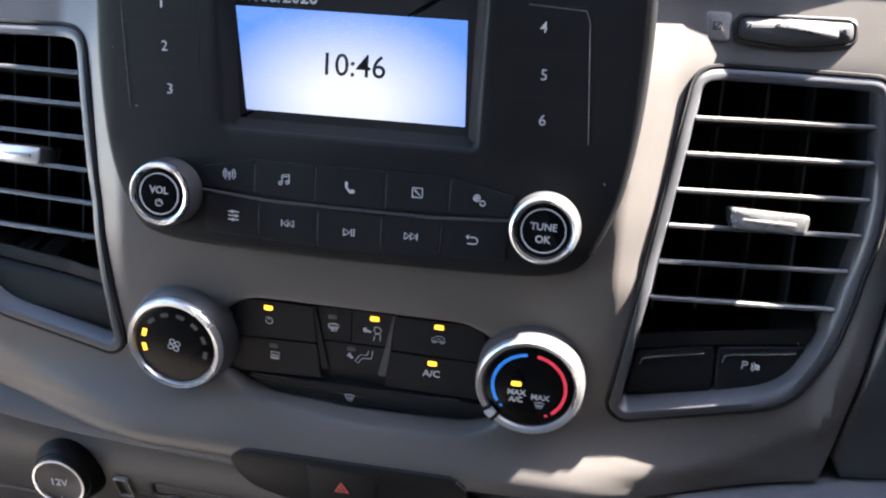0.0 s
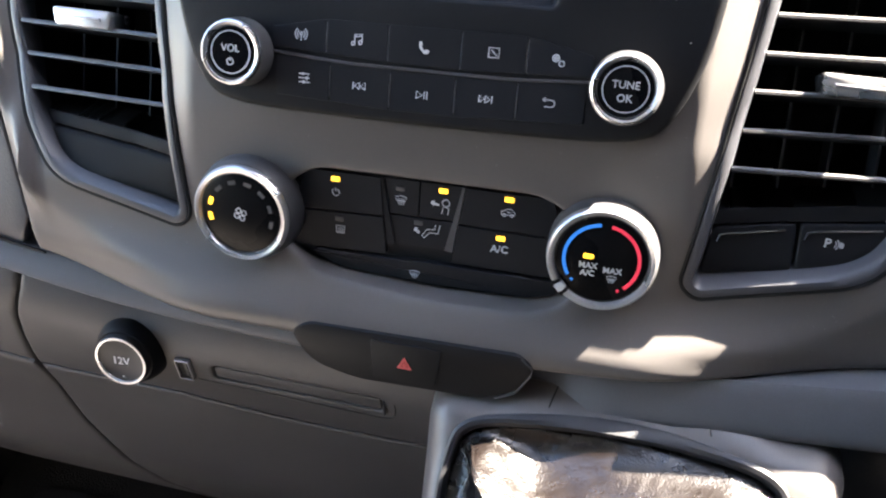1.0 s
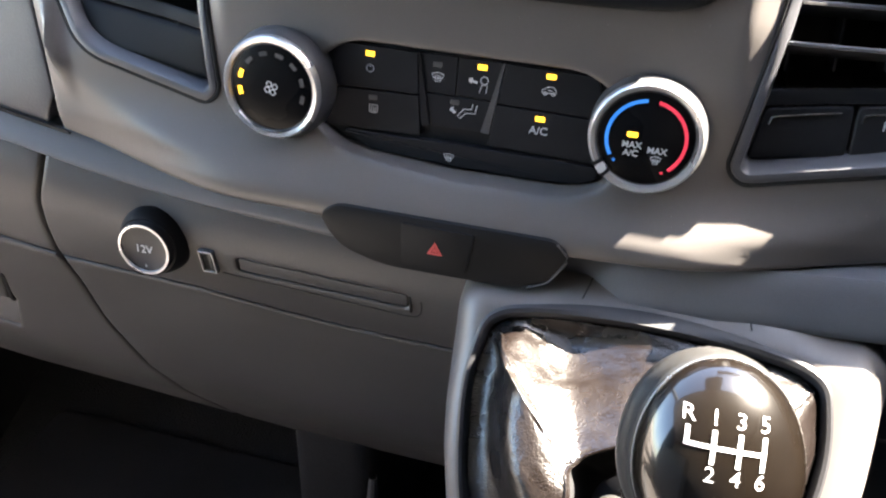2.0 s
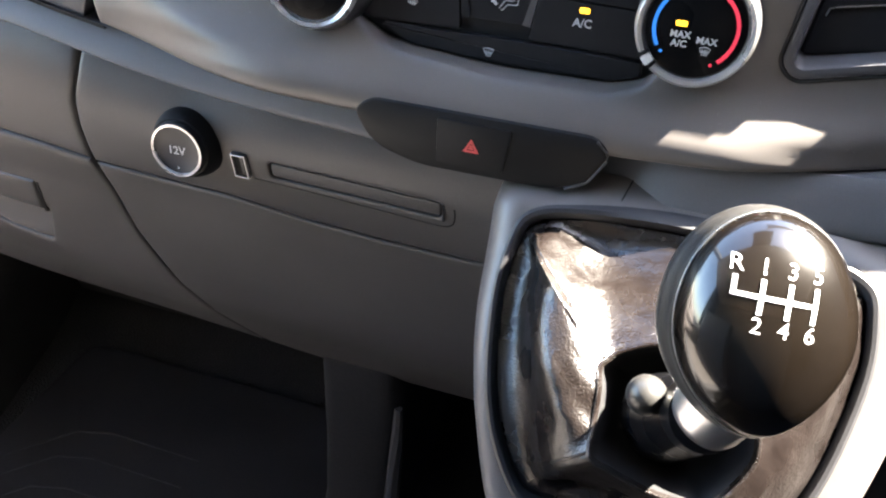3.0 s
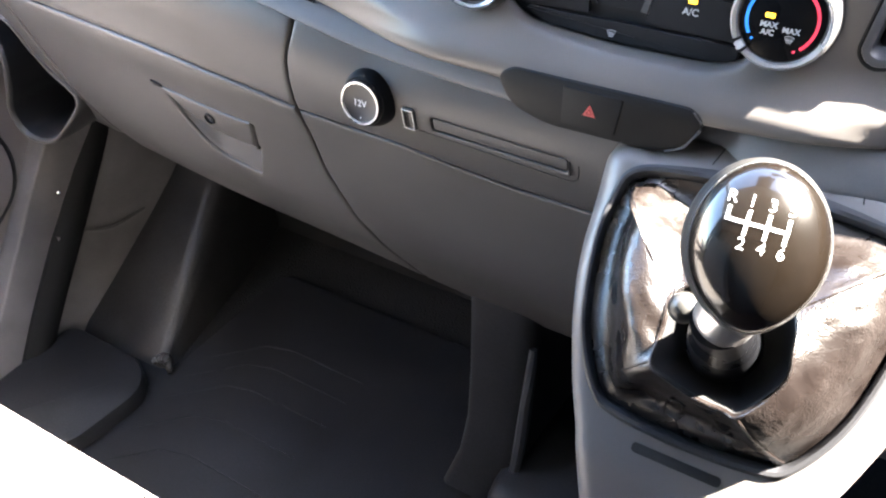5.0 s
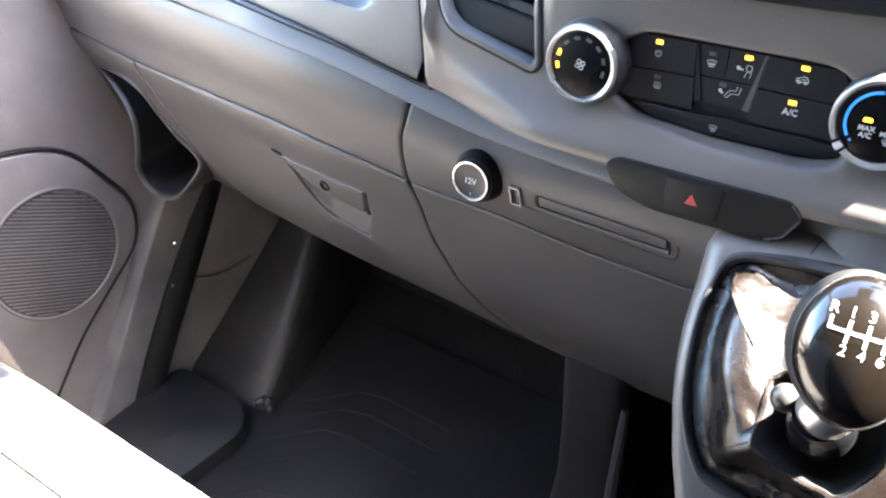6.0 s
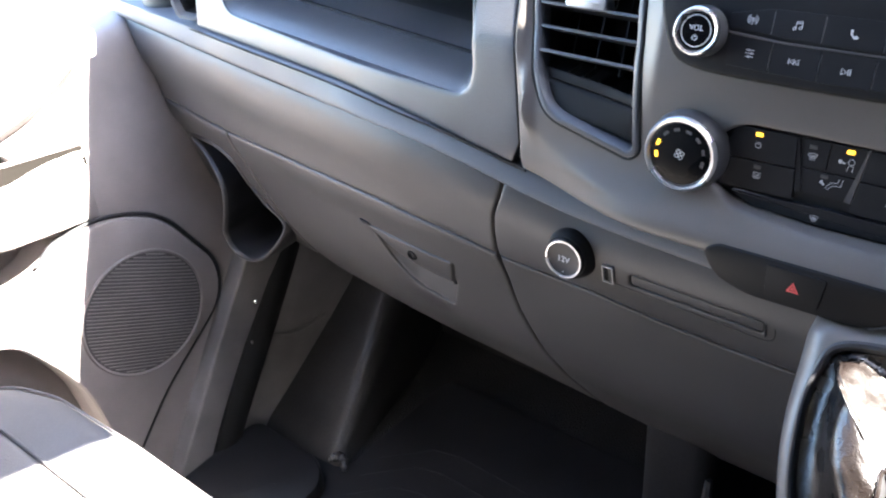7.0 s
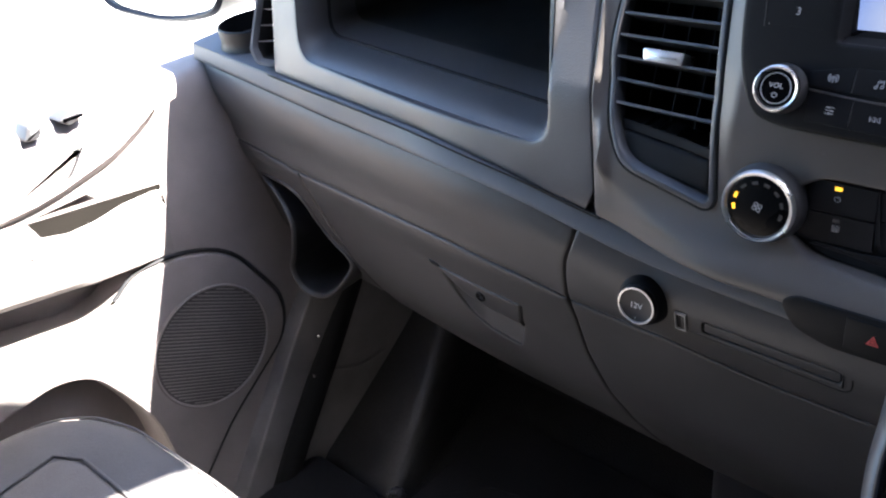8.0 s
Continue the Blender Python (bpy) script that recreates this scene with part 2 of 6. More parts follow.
def loops(bm, rings, closed=True, cap0=False, cap1=False):
    """Skins a list of rings of points."""
    vs = [[bm.verts.new(p) for p in r] for r in rings]
    k = len(vs[0])
    for a, b in zip(vs, vs[1:]):
        for i in range(k if closed else k - 1):
            j = (i + 1) % k
            bm.faces.new((a[i], a[j], b[j], b[i]))
    if cap0:
        bm.faces.new(vs[0][::-1])
    if cap1:
        bm.faces.new(vs[-1])
    return vs


def plate(bm, poly, m, z0, z1, bev=0.0006):
    """A flat-faced piece with a softened front edge."""
    poly = ccw(poly)
    inn = inset(poly, bev)
    mid = inset(poly, bev * 0.3)
    loops(bm, [[m @ Vector((p.x, p.y, z0)) for p in poly], [m @ Vector((p.x, p.y, z1 - bev)) for p in poly],
               [m @ Vector((p.x, p.y, z1 - bev * 0.3)) for p in mid], [m @ Vector((p.x, p.y, z1)) for p in inn]], cap0=True, cap1=True)
    return bm


def ring(bm, poly, width, m, z0, z1, bev=0.001, inner_z=None):
    """A frame round an opening; poly is its outer outline."""
    poly = ccw(poly)
    inner = inset(poly, width)
    zi = z0 if inner_z is None else inner_z
    prof = [(poly, z0), (poly, z1 - bev), (inset(poly, bev), z1), (inset(poly, width - bev), z1), (inner, z1 - bev), (inner, zi), (poly, z0)]
    loops(bm, [[m @ Vector((p.x, p.y, z)) for p in pl] for pl, z in prof])
    bmesh.ops.remove_doubles(bm, verts=bm.verts, dist=1e-6)
    return bm


def lathe(bm, prof, m, n=48, cap=True):
    """A turned piece: (radius, height) along the frame's Z."""
    rings = []
    for r, h in prof:
        r = max(r, 1e-5)
        rings.append([m @ Vector((r * math.cos(2 * math.pi * i / n), r * math.sin(2 * math.pi * i / n), h)) for i in range(n)])
    loops(bm, rings, cap0=cap, cap1=cap)
    return bm


def arc(bm, r0, r1, a0, a1, m, z0, z1, n=16):
    """A flat segment of a ring, from angle a0 to a1 in degrees."""
    rings = []
    for i in range(n + 1):
        a = radians(a0 + (a1 - a0) * i / n)
        c, s = math.cos(a), math.sin(a)
        rings.append([m @ Vector(v) for v in ((r0 * c, r0 * s, z0), (r1 * c, r1 * s, z0), (r1 * c, r1 * s, z1), (r0 * c, r0 * s, z1))])
    loops(bm, rings, cap0=True, cap1=True)
    return bm


def tube(bm, path, radius, n=10, flat=1.0, up=(0, 0, 1), caps=True):
    """A round bar along a path; radius may be a list."""
    pts = [Vector(p) for p in path]
    rings = []
    for i, p in enumerate(pts):
        d = (pts[min(i + 1, len(pts) - 1)] - pts[max(i - 1, 0)]).normalized()
        u = Vector(up)
        s = d.cross(u)
        if s.length < 1e-4:
            s = d.cross(Vector((1, 0, 0)))
        s.normalize()
        u = s.cross(d).normalized()
        r = radius[i] if isinstance(radius, (list, tuple)) else radius
        rings.append([p + s * r * math.cos(2 * math.pi * k / n) + u * r * flat * math.sin(2 * math.pi * k / n) for k in range(n)])
    loops(bm, rings, cap0=caps, cap1=caps)
    return bm


def sheet(outer, holes, f, step, lip=0.0025, dip=0.002, back=(0, 0.012, 0), hole_lip=None):
    """A moulded skin over the outline, with holes through it, rolled edges and a thickness. f maps (u, v) to the world."""
    outer = ccw(outer)
    holes = [ccw(h) for h in holes]
    back = Vector(back)

    hl = lip if hole_lip is None else hole_lip
    gap = min(step * 1.2, max(lip * 1.7, 0.0025))

    def dense(poly):
        out = []
        for i in range(len(poly)):
            a, b = poly[i - 1], poly[i]
            k = max(1, int((b - a).length / gap))
            out += [a + (b - a) * j / k for j in range(k)]
        return out

    edges, pts, low = [], [], {}

    def add(poly, lowered):
        s = len(pts)
        for p in poly:
            low[len(pts)] = lowered
            pts.append(p)
        edges.extend((s + i, s + (i + 1) % len(poly)) for i in range(len(poly)))

    od = dense(outer)
    hd = [dense(h) for h in holes]
    add(od, 1.0)
    for h in hd:
        add(h, 1.0)
    if lip > 0:
        for share, depth in ((0.16, 0.5), (0.48, 0.14), (1.0, 0.0)):
            for ringpts in [inset(od, lip * share)] + [inset(h, -hl * share) for h in hd]:
                for p in ringpts:
                    if inside(p, od) and not any(inside(p, h) for h in hd):
                        low[len(pts)] = depth
                        pts.append(p)
    x0, x1 = min(p.x for p in od), max(p.x for p in od)
    y0, y1 = min(p.y for p in od), max(p.y for p in od)
    guard_o = inset(od, max(lip * 1.5, step * 0.4))
    guard_h = [inset(h, -max(hl * 1.5, step * 0.4)) for h in hd]
    nx, ny = int((x1 - x0) / step) + 1, int((y1 - y0) / step) + 1
    for i in range(nx + 1):
        for j in range(ny + 1):
            p = Vector((x0 + (x1 - x0) * i / nx, y0 + (y1 - y0) * j / ny))
            if inside(p, guard_o) and not any(inside(p, h) for h in guard_h):
                pts.append(p)
    v2, _, tris, orig, _, _ = delaunay_2d_cdt(pts, edges, [], 0, 1e-6)
    bm = bmesh.new()
    vs = [bm.verts.new(Vector(f(p.x, p.y)) + back.normalized() * dip * max([low.get(o, 0.0) for o in orig[i]] or [0.0])) for i, p in enumerate(v2)]
    for t in tris:
        c = sum((v2[i] for i in t), Vector((0, 0))) / len(t)
        if inside(c, od) and not any(inside(c, h) for h in hd):
            bm.faces.new([vs[i] for i in t])
    for v in [v for v in bm.verts if not v.link_faces]:
        bm.verts.remove(v)
    rim = [e for e in bm.edges if len(e.link_faces) == 1]
    twin = {}
    for e in rim:
        for v in e.verts:
            if v not in twin:
                twin[v] = bm.verts.new(v.co + back)
    for e in rim:
        a, b = e.verts
        bm.faces.new((a, b, twin[b], twin[a]))
    return bm


def interp(table):
    xs, ys = [a for a, _ in table], [b for _, b in table]
    return lambda v: float(np.interp(v, xs, ys))


def smooth_interp(table, width):
    """The table rounded off over the given width."""
    g = interp(table)
    return lambda v: sum(w * g(v + width * o) for o, w in ((-1, 0.1), (-0.5, 0.25), (0, 0.3), (0.5, 0.25), (1, 0.1)))


def box(bm, x0, x1, y0, y1, z0, z1, bev=0.0):
    r = bmesh.ops.create_cube(bm, size=1.0)
    bmesh.ops.transform(bm, verts=r["verts"], matrix=Matrix.Translation(((x0 + x1) / 2, (y0 + y1) / 2, (z0 + z1) / 2)) @ Matrix.Diagonal((x1 - x0, y1 - y0, z1 - z0, 1)))
    if bev > 0:
        es = list({e for v in r["verts"] for e in v.link_edges})
        bmesh.ops.bevel(bm, geom=es, offset=bev, segments=3, affect="EDGES", profile=0.6)
    return bm


def strokes(bm, m, z, items, w=0.0006, scale=0.001, h=0.00015):
    """Printed line drawings: ("l", x, y, x, y, ...) is a line, ("c", x, y, r) a ring, ("a", x, y, r, from, to) an arc, ("f", x, y, ...) a filled shape; in mm."""
    for it in items:
        k, v = it[0], it[1:]
        if k == "f":
            poly = ccw([(v[i] * scale, v[i + 1] * scale) for i in range(0, len(v), 2)])
            loops(bm, [[m @ Vector((p.x, p.y, zz)) for p in poly] for zz in (z, z + h)], cap0=True, cap1=True)
            continue
        if k == "l":
            pts = [Vector((v[i] * scale, v[i + 1] * scale)) for i in range(0, len(v), 2)]
        else:
            a0, a1 = (0, 360) if k == "c" else v[3:5]
            n = 14
            pts = [Vector((v[0] + v[2] * math.cos(radians(a0 + (a1 - a0) * i / n)), v[1] + v[2] * math.sin(radians(a0 + (a1 - a0) * i / n)))) * scale for i in range(n + 1)]
        rows = []
        for i, p in enumerate(pts):
            d = pts[min(i + 1, len(pts) - 1)] - pts[max(i - 1, 0)]
            if k == "c" and i in (0, len(pts) - 1):
                d = pts[1] - pts[-2]
            d.normalize()
            s = Vector((-d.y, d.x)) * w / 2
            rows.append([m @ Vector((q.x, q.y, zz)) for q, zz in ((p - s, z), (p + s, z), (p + s, z + h), (p - s, z + h))])
        loops(bm, rows, cap0=True, cap1=True)
    return bm


def words(text, m, size, z=0.0002, thick=0.0):
    """Letters in the built-in font as a mesh, centred on the frame."""
    cu = bpy.data.curves.new("letters", "FONT")
    cu.body, cu.size, cu.align_x, cu.align_y, cu.extrude, cu.offset = text, size, "CENTER", "CENTER", 0.0001, thick
    cu.resolution_u = 3
    tmp = new("letters", cu)
    bpy.context.view_layer.update()
    me = bpy.data.meshes.new_from_object(tmp.evaluated_get(bpy.context.evaluated_depsgraph_get()))
    bpy.data.objects.remove(tmp)
    bpy.data.curves.remove(cu)
    bm = bmesh.new()
    bm.from_mesh(me)
    bpy.data.meshes.remove(me)
    bmesh.ops.transform(bm, matrix=m @ Matrix.Translation((0, 0, z)), verts=bm.verts)
    return bm


# ---- the shell of the cab ----
def slab(name, mat, x0, x1, y0, y1, z0, z1):
    return tagged(part(name, box(bmesh.new(), x0, x1, y0, y1, z0, z1), mat), kind="structure")


tagged(part("ground", box(bmesh.new(), -400, 400, -400, 400, -0.80, -0.62), GROUND), "pale sunlit concrete yard", "ground", kind="structure")
tagged(slab("floor", CARPET, -0.97, 0.97, -0.75, 0.95, -0.05, 0.0), "black carpeted cab floor", "floor")
tagged(slab("firewall", CARPET, -0.97, 0.97, 0.80, 0.86, 0.0, 0.93), "black carpeted bulkhead under the dashboard", "wall")
tagged(slab("wall_back", BODY, -0.97, 0.97, -0.80, -0.75, -0.05, 1.52), "dark grey rear wall of the cab", "wall")
tagged(slab("ceiling", LINING, -0.97, 0.97, -0.75, 0.27, 1.48, 1.53), "pale fabric headlining", "ceiling")
tagged(slab("wall_right", BODY, 0.90, 0.96, -0.75, 1.15, -0.05, 1.44), "dark grey driver's door wall", "wall")
for sx in (-1, 1):
    tagged(slab("pillar_rear", BODY, sx * 0.93 - 0.03, sx * 0.93 + 0.03, -0.75, -0.30, 0.72, 1.50), "dark grey door pillar", "pillar")
    tagged(part("pillar_front", tube(bmesh.new(), [(sx * 0.93, 1.20, 0.90), (sx * 0.90, 0.78, 1.18), (sx * 0.84, 0.25, 1.50)], 0.045, 10), BODY), "dark grey windscreen pillar", "pillar", kind="structure")


# ---- dashboard surfaces ----
def sweep(x):
    """How far the dashboard draws forward towards the doors."""
    d = max(0.0, abs(x) - 0.38)
    return 0.13 * d * d / (d + 0.10)


strip_top = smooth_interp([(-0.98, 0.736), (-0.72, 0.730), (-0.63, 0.728), (-0.52, 0.7255), (-0.47, 0.7235), (-0.43, 0.720), (-0.39, 0.715), (-0.36, 0.7105), (-0.325, 0.7055), (-0.295, 0.6995), (-0.265, 0.693), (-0.21, 0.683), (-0.18, 0.6795), (-0.10, 0.677), (0, 0.675),
                           (0.10, 0.680), (0.20, 0.690), (0.25, 0.697), (0.33, 0.708), (0.40, 0.716), (0.50, 0.722), (0.72, 0.731), (0.98, 0.736)], 0.03)
strip_low = smooth_interp([(-0.98, 0.713), (-0.826, 0.7085), (-0.75, 0.7056), (-0.63, 0.701), (-0.52, 0.6985), (-0.43, 0.697), (-0.39, 0.6945), (-0.355, 0.690), (-0.322, 0.6847), (-0.29, 0.679), (-0.26, 0.672), (-0.231, 0.666), (-0.203, 0.661), (-0.177, 0.657), (-0.11, 0.651), (0, 0.645),
                           (0.11, 0.652), (0.20, 0.659), (0.26, 0.663), (0.34, 0.671), (0.41, 0.680), (0.50, 0.687), (0.80, 0.691), (0.98, 0.706)], 0.03)
lower_y = smooth_interp([(0.27, 0.562), (0.32, 0.520), (0.36, 0.494), (0.41, 0.4645), (0.45, 0.4485), (0.50, 0.4375), (0.55, 0.428), (0.58, 0.4185), (0.60, 0.4125), (0.615, 0.4100), (0.626, 0.4102), (0.637, 0.4125), (0.647, 0.4165), (0.656, 0.4220), (0.662, 0.4270), (0.72, 0.440)], 0.008)
centre_y = smooth_interp([(0.660, 0.394), (0.674, 0.3862), (0.687, 0.3850), (0.694, 0.3885), (0.702, 0.3965), (0.711, 0.4055), (0.722, 0.4108), (0.74, 0.4150), (0.76, 0.4190), (0.79, 0.4250), (0.82, 0.4355), (0.86, 0.4530), (0.885, 0.4640), (0.93, 0.4920), (0.96, 0.510)], 0.006)


def lower(x, z):
    """The lower panels; their rounded top follows the trim strip as it climbs towards the doors."""
    k = min(1.0, max(0.0, (z - 0.57) / 0.07))
    e = min(1.0, max(0.0, (-0.42 - x) / 0.15)) * min(1.0, max(0.0, (z - strip_low(x) + 0.040) / 0.040))
    return (x, lower_y(z - max(0.0, strip_low(x) - 0.659) * k * k * (3 - 2 * k)) + sweep(x) - 0.006 * e, z)


def shelf_face(x, z):
    post = min(1.0, max(0.0, (x + 0.312) / 0.014)) if x < 0 else 0.0
    return (x, 0.4105 + 0.25 * max(0.0, z - 0.70) + 0.25 * max(0.0, z - 0.785) * post + sweep(x), z)


rim_x = interp([(0.66, 0.236), (0.70, 0.240), (0.80, 0.2555), (0.86, 0.2630), (0.96, 0.275)])


def centre(x, z):
    k = min(1.0, max(0.0, (z - 0.74) / 0.06))
    edge = max(0.0, abs(x) - 0.128)
    rim = max(0.0, 1.0 - abs(abs(x) - rim_x(z) + 0.0105) / 0.010)
    y = centre_y(z) + (0.50 * min(edge, 0.020) + 0.30 * min(max(0.0, edge - 0.020), 0.022)) * k - (0.006 * min(1.0, max(0.0, (0.785 - z) / 0.03)) if x < 0 else 0.003) * rim * rim * (3 - 2 * rim) * min(1.0, max(0.0, (z - 0.690) / 0.03))
    soft = 0.012 + 0.115 * min(1.0, max(0.0, (0.740 - z) / 0.045)) ** 2
    w = min(1.0, max(0.0, (abs(x) - rim_x(z) + soft) / soft))
    flush = shelf_face(x, z)[1] - 0.001
    step = flush - y if x < 0 and z > 0.75 else max(0.0, flush - y)
    return (x, y + step * w * w * (3 - 2 * w), z)


dashboard = thing("dashboard", (0, 0.6, 0.37), "grey moulded van dashboard with slate trim strip", "dashboard")

# centre fascia with openings for radio, climate panel and two vents
VENT = [(0.1565, 0.8820), (0.1340, 0.7290, 0.005), (0.1400, 0.7242, 0.004), (0.2060, 0.7395, 0.025), (0.2185, 0.7465, 0.014), (0.2310, 0.7660, 0.02), (0.2455, 0.826, 0.03), (0.2390, 0.8810, 0.006)]
vent_r = rounded(VENT, 0.008)
vent_l = [Vector((-p.x, p.y)) for p in vent_r]
RADIO_HALF = [(0.0, 0.7953), (0.067, 0.7960), (0.100, 0.7985), (0.1150, 0.8070), (0.1270, 0.8325), (0.1325, 0.865), (0.1340, 0.900), (0.1330, 0.935)]
radio_out = spline([(x, z) for x, z in RADIO_HALF], 4) + [Vector((-p.x, p.y)) for p in spline([(x, z) for x, z in RADIO_HALF], 4)][:0:-1]
CLIMATE = rounded([(-0.079, 0.748), (-0.079, 0.722), (-0.060, 0.7095), (0.0, 0.7045), (0.060, 0.7050), (0.080, 0.712), (0.080, 0.750), (0.062, 0.7625), (-0.060, 0.7635)], 0.012)
CLIMATE = inset(ccw(CLIMATE), -0.0035)
fascia_out = [(-rim_x(z), z) for z in (0.928, 0.90, 0.86, 0.83, 0.80, 0.77, 0.74, 0.715)] + [(x, strip_top(x) + 0.001) for x in np.linspace(-0.239, 0.239, 33)] + [(rim_x(z), z) for z in (0.715, 0.74, 0.77, 0.80, 0.83, 0.86, 0.90, 0.928)]
part("centre_fascia", sheet(fascia_out, [inset(ccw(vent_r), 0.003), inset(ccw(vent_l), 0.003), inset(ccw(radio_out), 0.004), inset(ccw(CLIMATE), 0.003)], centre, 0.0035, lip=0.003), GREY, dashboard)

# trim strip along the whole dashboard
def strip_mesh():
    rings = []
    for x in np.linspace(-0.955, 0.955, 150):
        zt, zb = strip_top(x), strip_low(x)
        y = 0.413 + sweep(x) - 0.019 * min(1.0, max(0.0, (x - 0.055) / 0.04)) * min(1.0, max(0.0, (0.34 - x) / 0.06))
        prof = ((0.0, 0.030), (0.0, 0.0015), (0.05, -0.0002), (0.20, -0.0026), (0.40, -0.0056), (0.60, -0.0082), (0.74, -0.0096), (0.84, -0.0100), (0.91, -0.0090), (0.96, -0.0060), (0.985, 0.000), (1.0, 0.030))
        flat = 1.0 - 0.6 * min(1.0, max(0.0, (-0.42 - x) / 0.15))
        rings.append([(x, y + (dy * flat if dy < 0 else dy), zt + (zb - zt) * s) for s, dy in prof])
    return loops_(rings)


def loops_(rings):
    bm = bmesh.new()
    loops(bm, rings, closed=False)
    return bm


part("trim_strip", strip_mesh(), STRIP, dashboard, "slate grey rounded trim strip")
part("strip_groove", loops_([[(x, 0.4085 + sweep(x), strip_top(x) + 0.0016), (x, 0.4098 + sweep(x), strip_top(x) - 0.0016), (x, 0.430 + sweep(x), strip_top(x) - 0.0014)] for x in np.linspace(-0.74, -0.236, 60)]), DEEP, dashboard, "dark groove")
part("strip_groove", loops_([[(x, 0.4105 + sweep(x), strip_low(x) + 0.0012), (x, 0.4100 + sweep(x), strip_low(x) - 0.0006), (x, 0.425 + sweep(x), strip_low(x) - 0.001)] for x in np.linspace(-0.95, 0.95, 120)]), DEEP, dashboard, "dark groove")

# padded band under the strip, glove box, end panel with pocket, centre lower panel
def low_edge(x0, x1, dz, n=14):
    return [(x, strip_low(x) + dz) for x in np.linspace(x0, x1, n)]


glove_top = interp([(-0.98, 0.600), (-0.74, 0.590), (-0.60, 0.594), (-0.48, 0.596), (-0.42, 0.5945), (-0.33, 0.586), (-0.282, 0.579)])
gap_x = smooth_interp([(0.35, -0.226), (0.40, -0.243), (0.423, -0.250), (0.451, -0.262), (0.507, -0.2785), (0.577, -0.2835), (0.623, -0.279), (0.665, -0.2645)], 0.01)
bottom_z = interp([(-0.96, 0.365), (-0.54, 0.378), (-0.40, 0.386), (-0.30, 0.366), (-0.14, 0.312), (0.0, 0.285), (0.5, 0.285)])
pad_poly = low_edge(-0.975, gap_x(0.663) - 0.001, -0.001) + [(gap_x(z) - 0.0012, z) for z in (0.65, 0.63, 0.61, 0.59, 0.58)] + [(x, glove_top(x) + 0.001) for x in np.linspace(-0.29, -0.975, 20)]
part("knee_pad", sheet(pad_poly, [], lower, 0.012, lip=0.004, dip=0.0025), PAD, dashboard, "grey grained soft pad")
part("seam_backing", loops_([[(x, lower(x, z)[1] + 0.032, z) for z in np.linspace(0.310, strip_low(x), 16)] for x in np.linspace(-0.95, 0.5, 60)]), DEEP, dashboard, "dark gap behind the panels")

mid_poly = low_edge(gap_x(0.663) + 0.0012, 0.46, -0.001, 20) + [(0.46, 0.562), (0.02, 0.5625), (-0.071, 0.5635), (-0.123, 0.567), (-0.177, 0.575), (-0.281, 0.5795)] + [(gap_x(z) + 0.0012, z) for z in (0.59, 0.61, 0.63, 0.65)]
TRAY = rounded([(-0.1390, 0.6148), (-0.1395, 0.6027), (-0.0275, 0.5993), (-0.0268, 0.6115)], 0.0035)
part("centre_lower_panel", sheet(mid_poly, [TRAY], lower, 0.010, lip=0.003, dip=0.0015), PAD, dashboard, "grey lower panel with shallow tray")
tray_face = lambda x, z: (x, lower_y(z) + 0.0012, z)
part("tray_insert", sheet(inset(ccw(TRAY), 0.0009), [], tray_face, 0.008, lip=0.001, dip=0.0006, back=(0, 0.004, 0)), PAD, dashboard)
part("tray_catch", box(bmesh.new(), -0.0262, -0.0250, lower(-0.026, 0.605)[1] - 0.0010, lower(-0.026, 0.605)[1] + 0.004, 0.5990, 0.6110), DEEP, dashboard, "dark slit at the end of the tray")
part("tray_outline", tube(bmesh.new(), spline([(x, lower(x, z)[1] + 0.0001, z) for x, z in ((-0.152, 0.5990), (-0.110, 0.5972), (-0.060, 0.5940), (-0.030, 0.5922), (-0.0215, 0.5950), (-0.0190, 0.6020), (-0.0190, 0.6090))], 5), 0.0005, 6), DEEP, dashboard, "fine groove under the tray")
under_poly = [(-0.281, 0.5770), (-0.177, 0.5725), (-0.123, 0.5645), (-0.071, 0.561), (0.02, 0.560), (0.46, 0.560), (0.46, 0.286), (0.0, 0.286), (-0.14, 0.313), (-0.2235, 0.3422)] + [(gap_x(z) + 0.0012, z) for z in (0.352, 0.38, 0.42, 0.45, 0.48, 0.51, 0.54, 0.56)]
part("under_panel", sheet(under_poly, [], lower, 0.014, lip=0.003, dip=0.0015, back=(0, 0.05, 0.01)), PAD, dashboard)

# end panel beside the door, with an open pocket
RIM = spline([(-0.881, 0.484, 0.541), (-0.835, 0.476, 0.547), (-0.800, 0.473, 0.544), (-0.772, 0.472, 0.530), (-0.759, 0.476, 0.502), (-0.736, 0.478, 0.473), (-0.704, 0.478, 0.446), (-0.716, 0.456, 0.415), (-0.751, 0.450, 0.389), (-0.796, 0.449, 0.386), (-0.814, 0.450, 0.414), (-0.802, 0.453, 0.450), (-0.803, 0.462, 0.490), (-0.840, 0.475, 0.520)], 6, True)
POCKET = [Vector((p.x, p.z)) for p in RIM]
glove_left = smooth_interp([(0.39, -0.665), (0.44, -0.690), (0.49, -0.715), (0.54, -0.735), (0.58, -0.742)], 0.01)
end_poly = [(x, glove_top(x) - 0.001) for x in np.linspace(-0.975, -0.744, 8)] + [(glove_left(z) - 0.0012, z) for z in (0.57, 0.54, 0.51, 0.48, 0.45, 0.42, 0.395)] + [(-0.69, 0.385), (-0.80, 0.372), (-0.975, 0.38)]
part("end_panel", sheet(end_poly, [POCKET], lower, 0.010, lip=0.005, dip=0.003), PAD, dashboard)
flip = area(POCKET) < 0
rim = RIM[::-1] if flip else RIM
flat_rim = [Vector((p.x, p.z)) for p in rim]
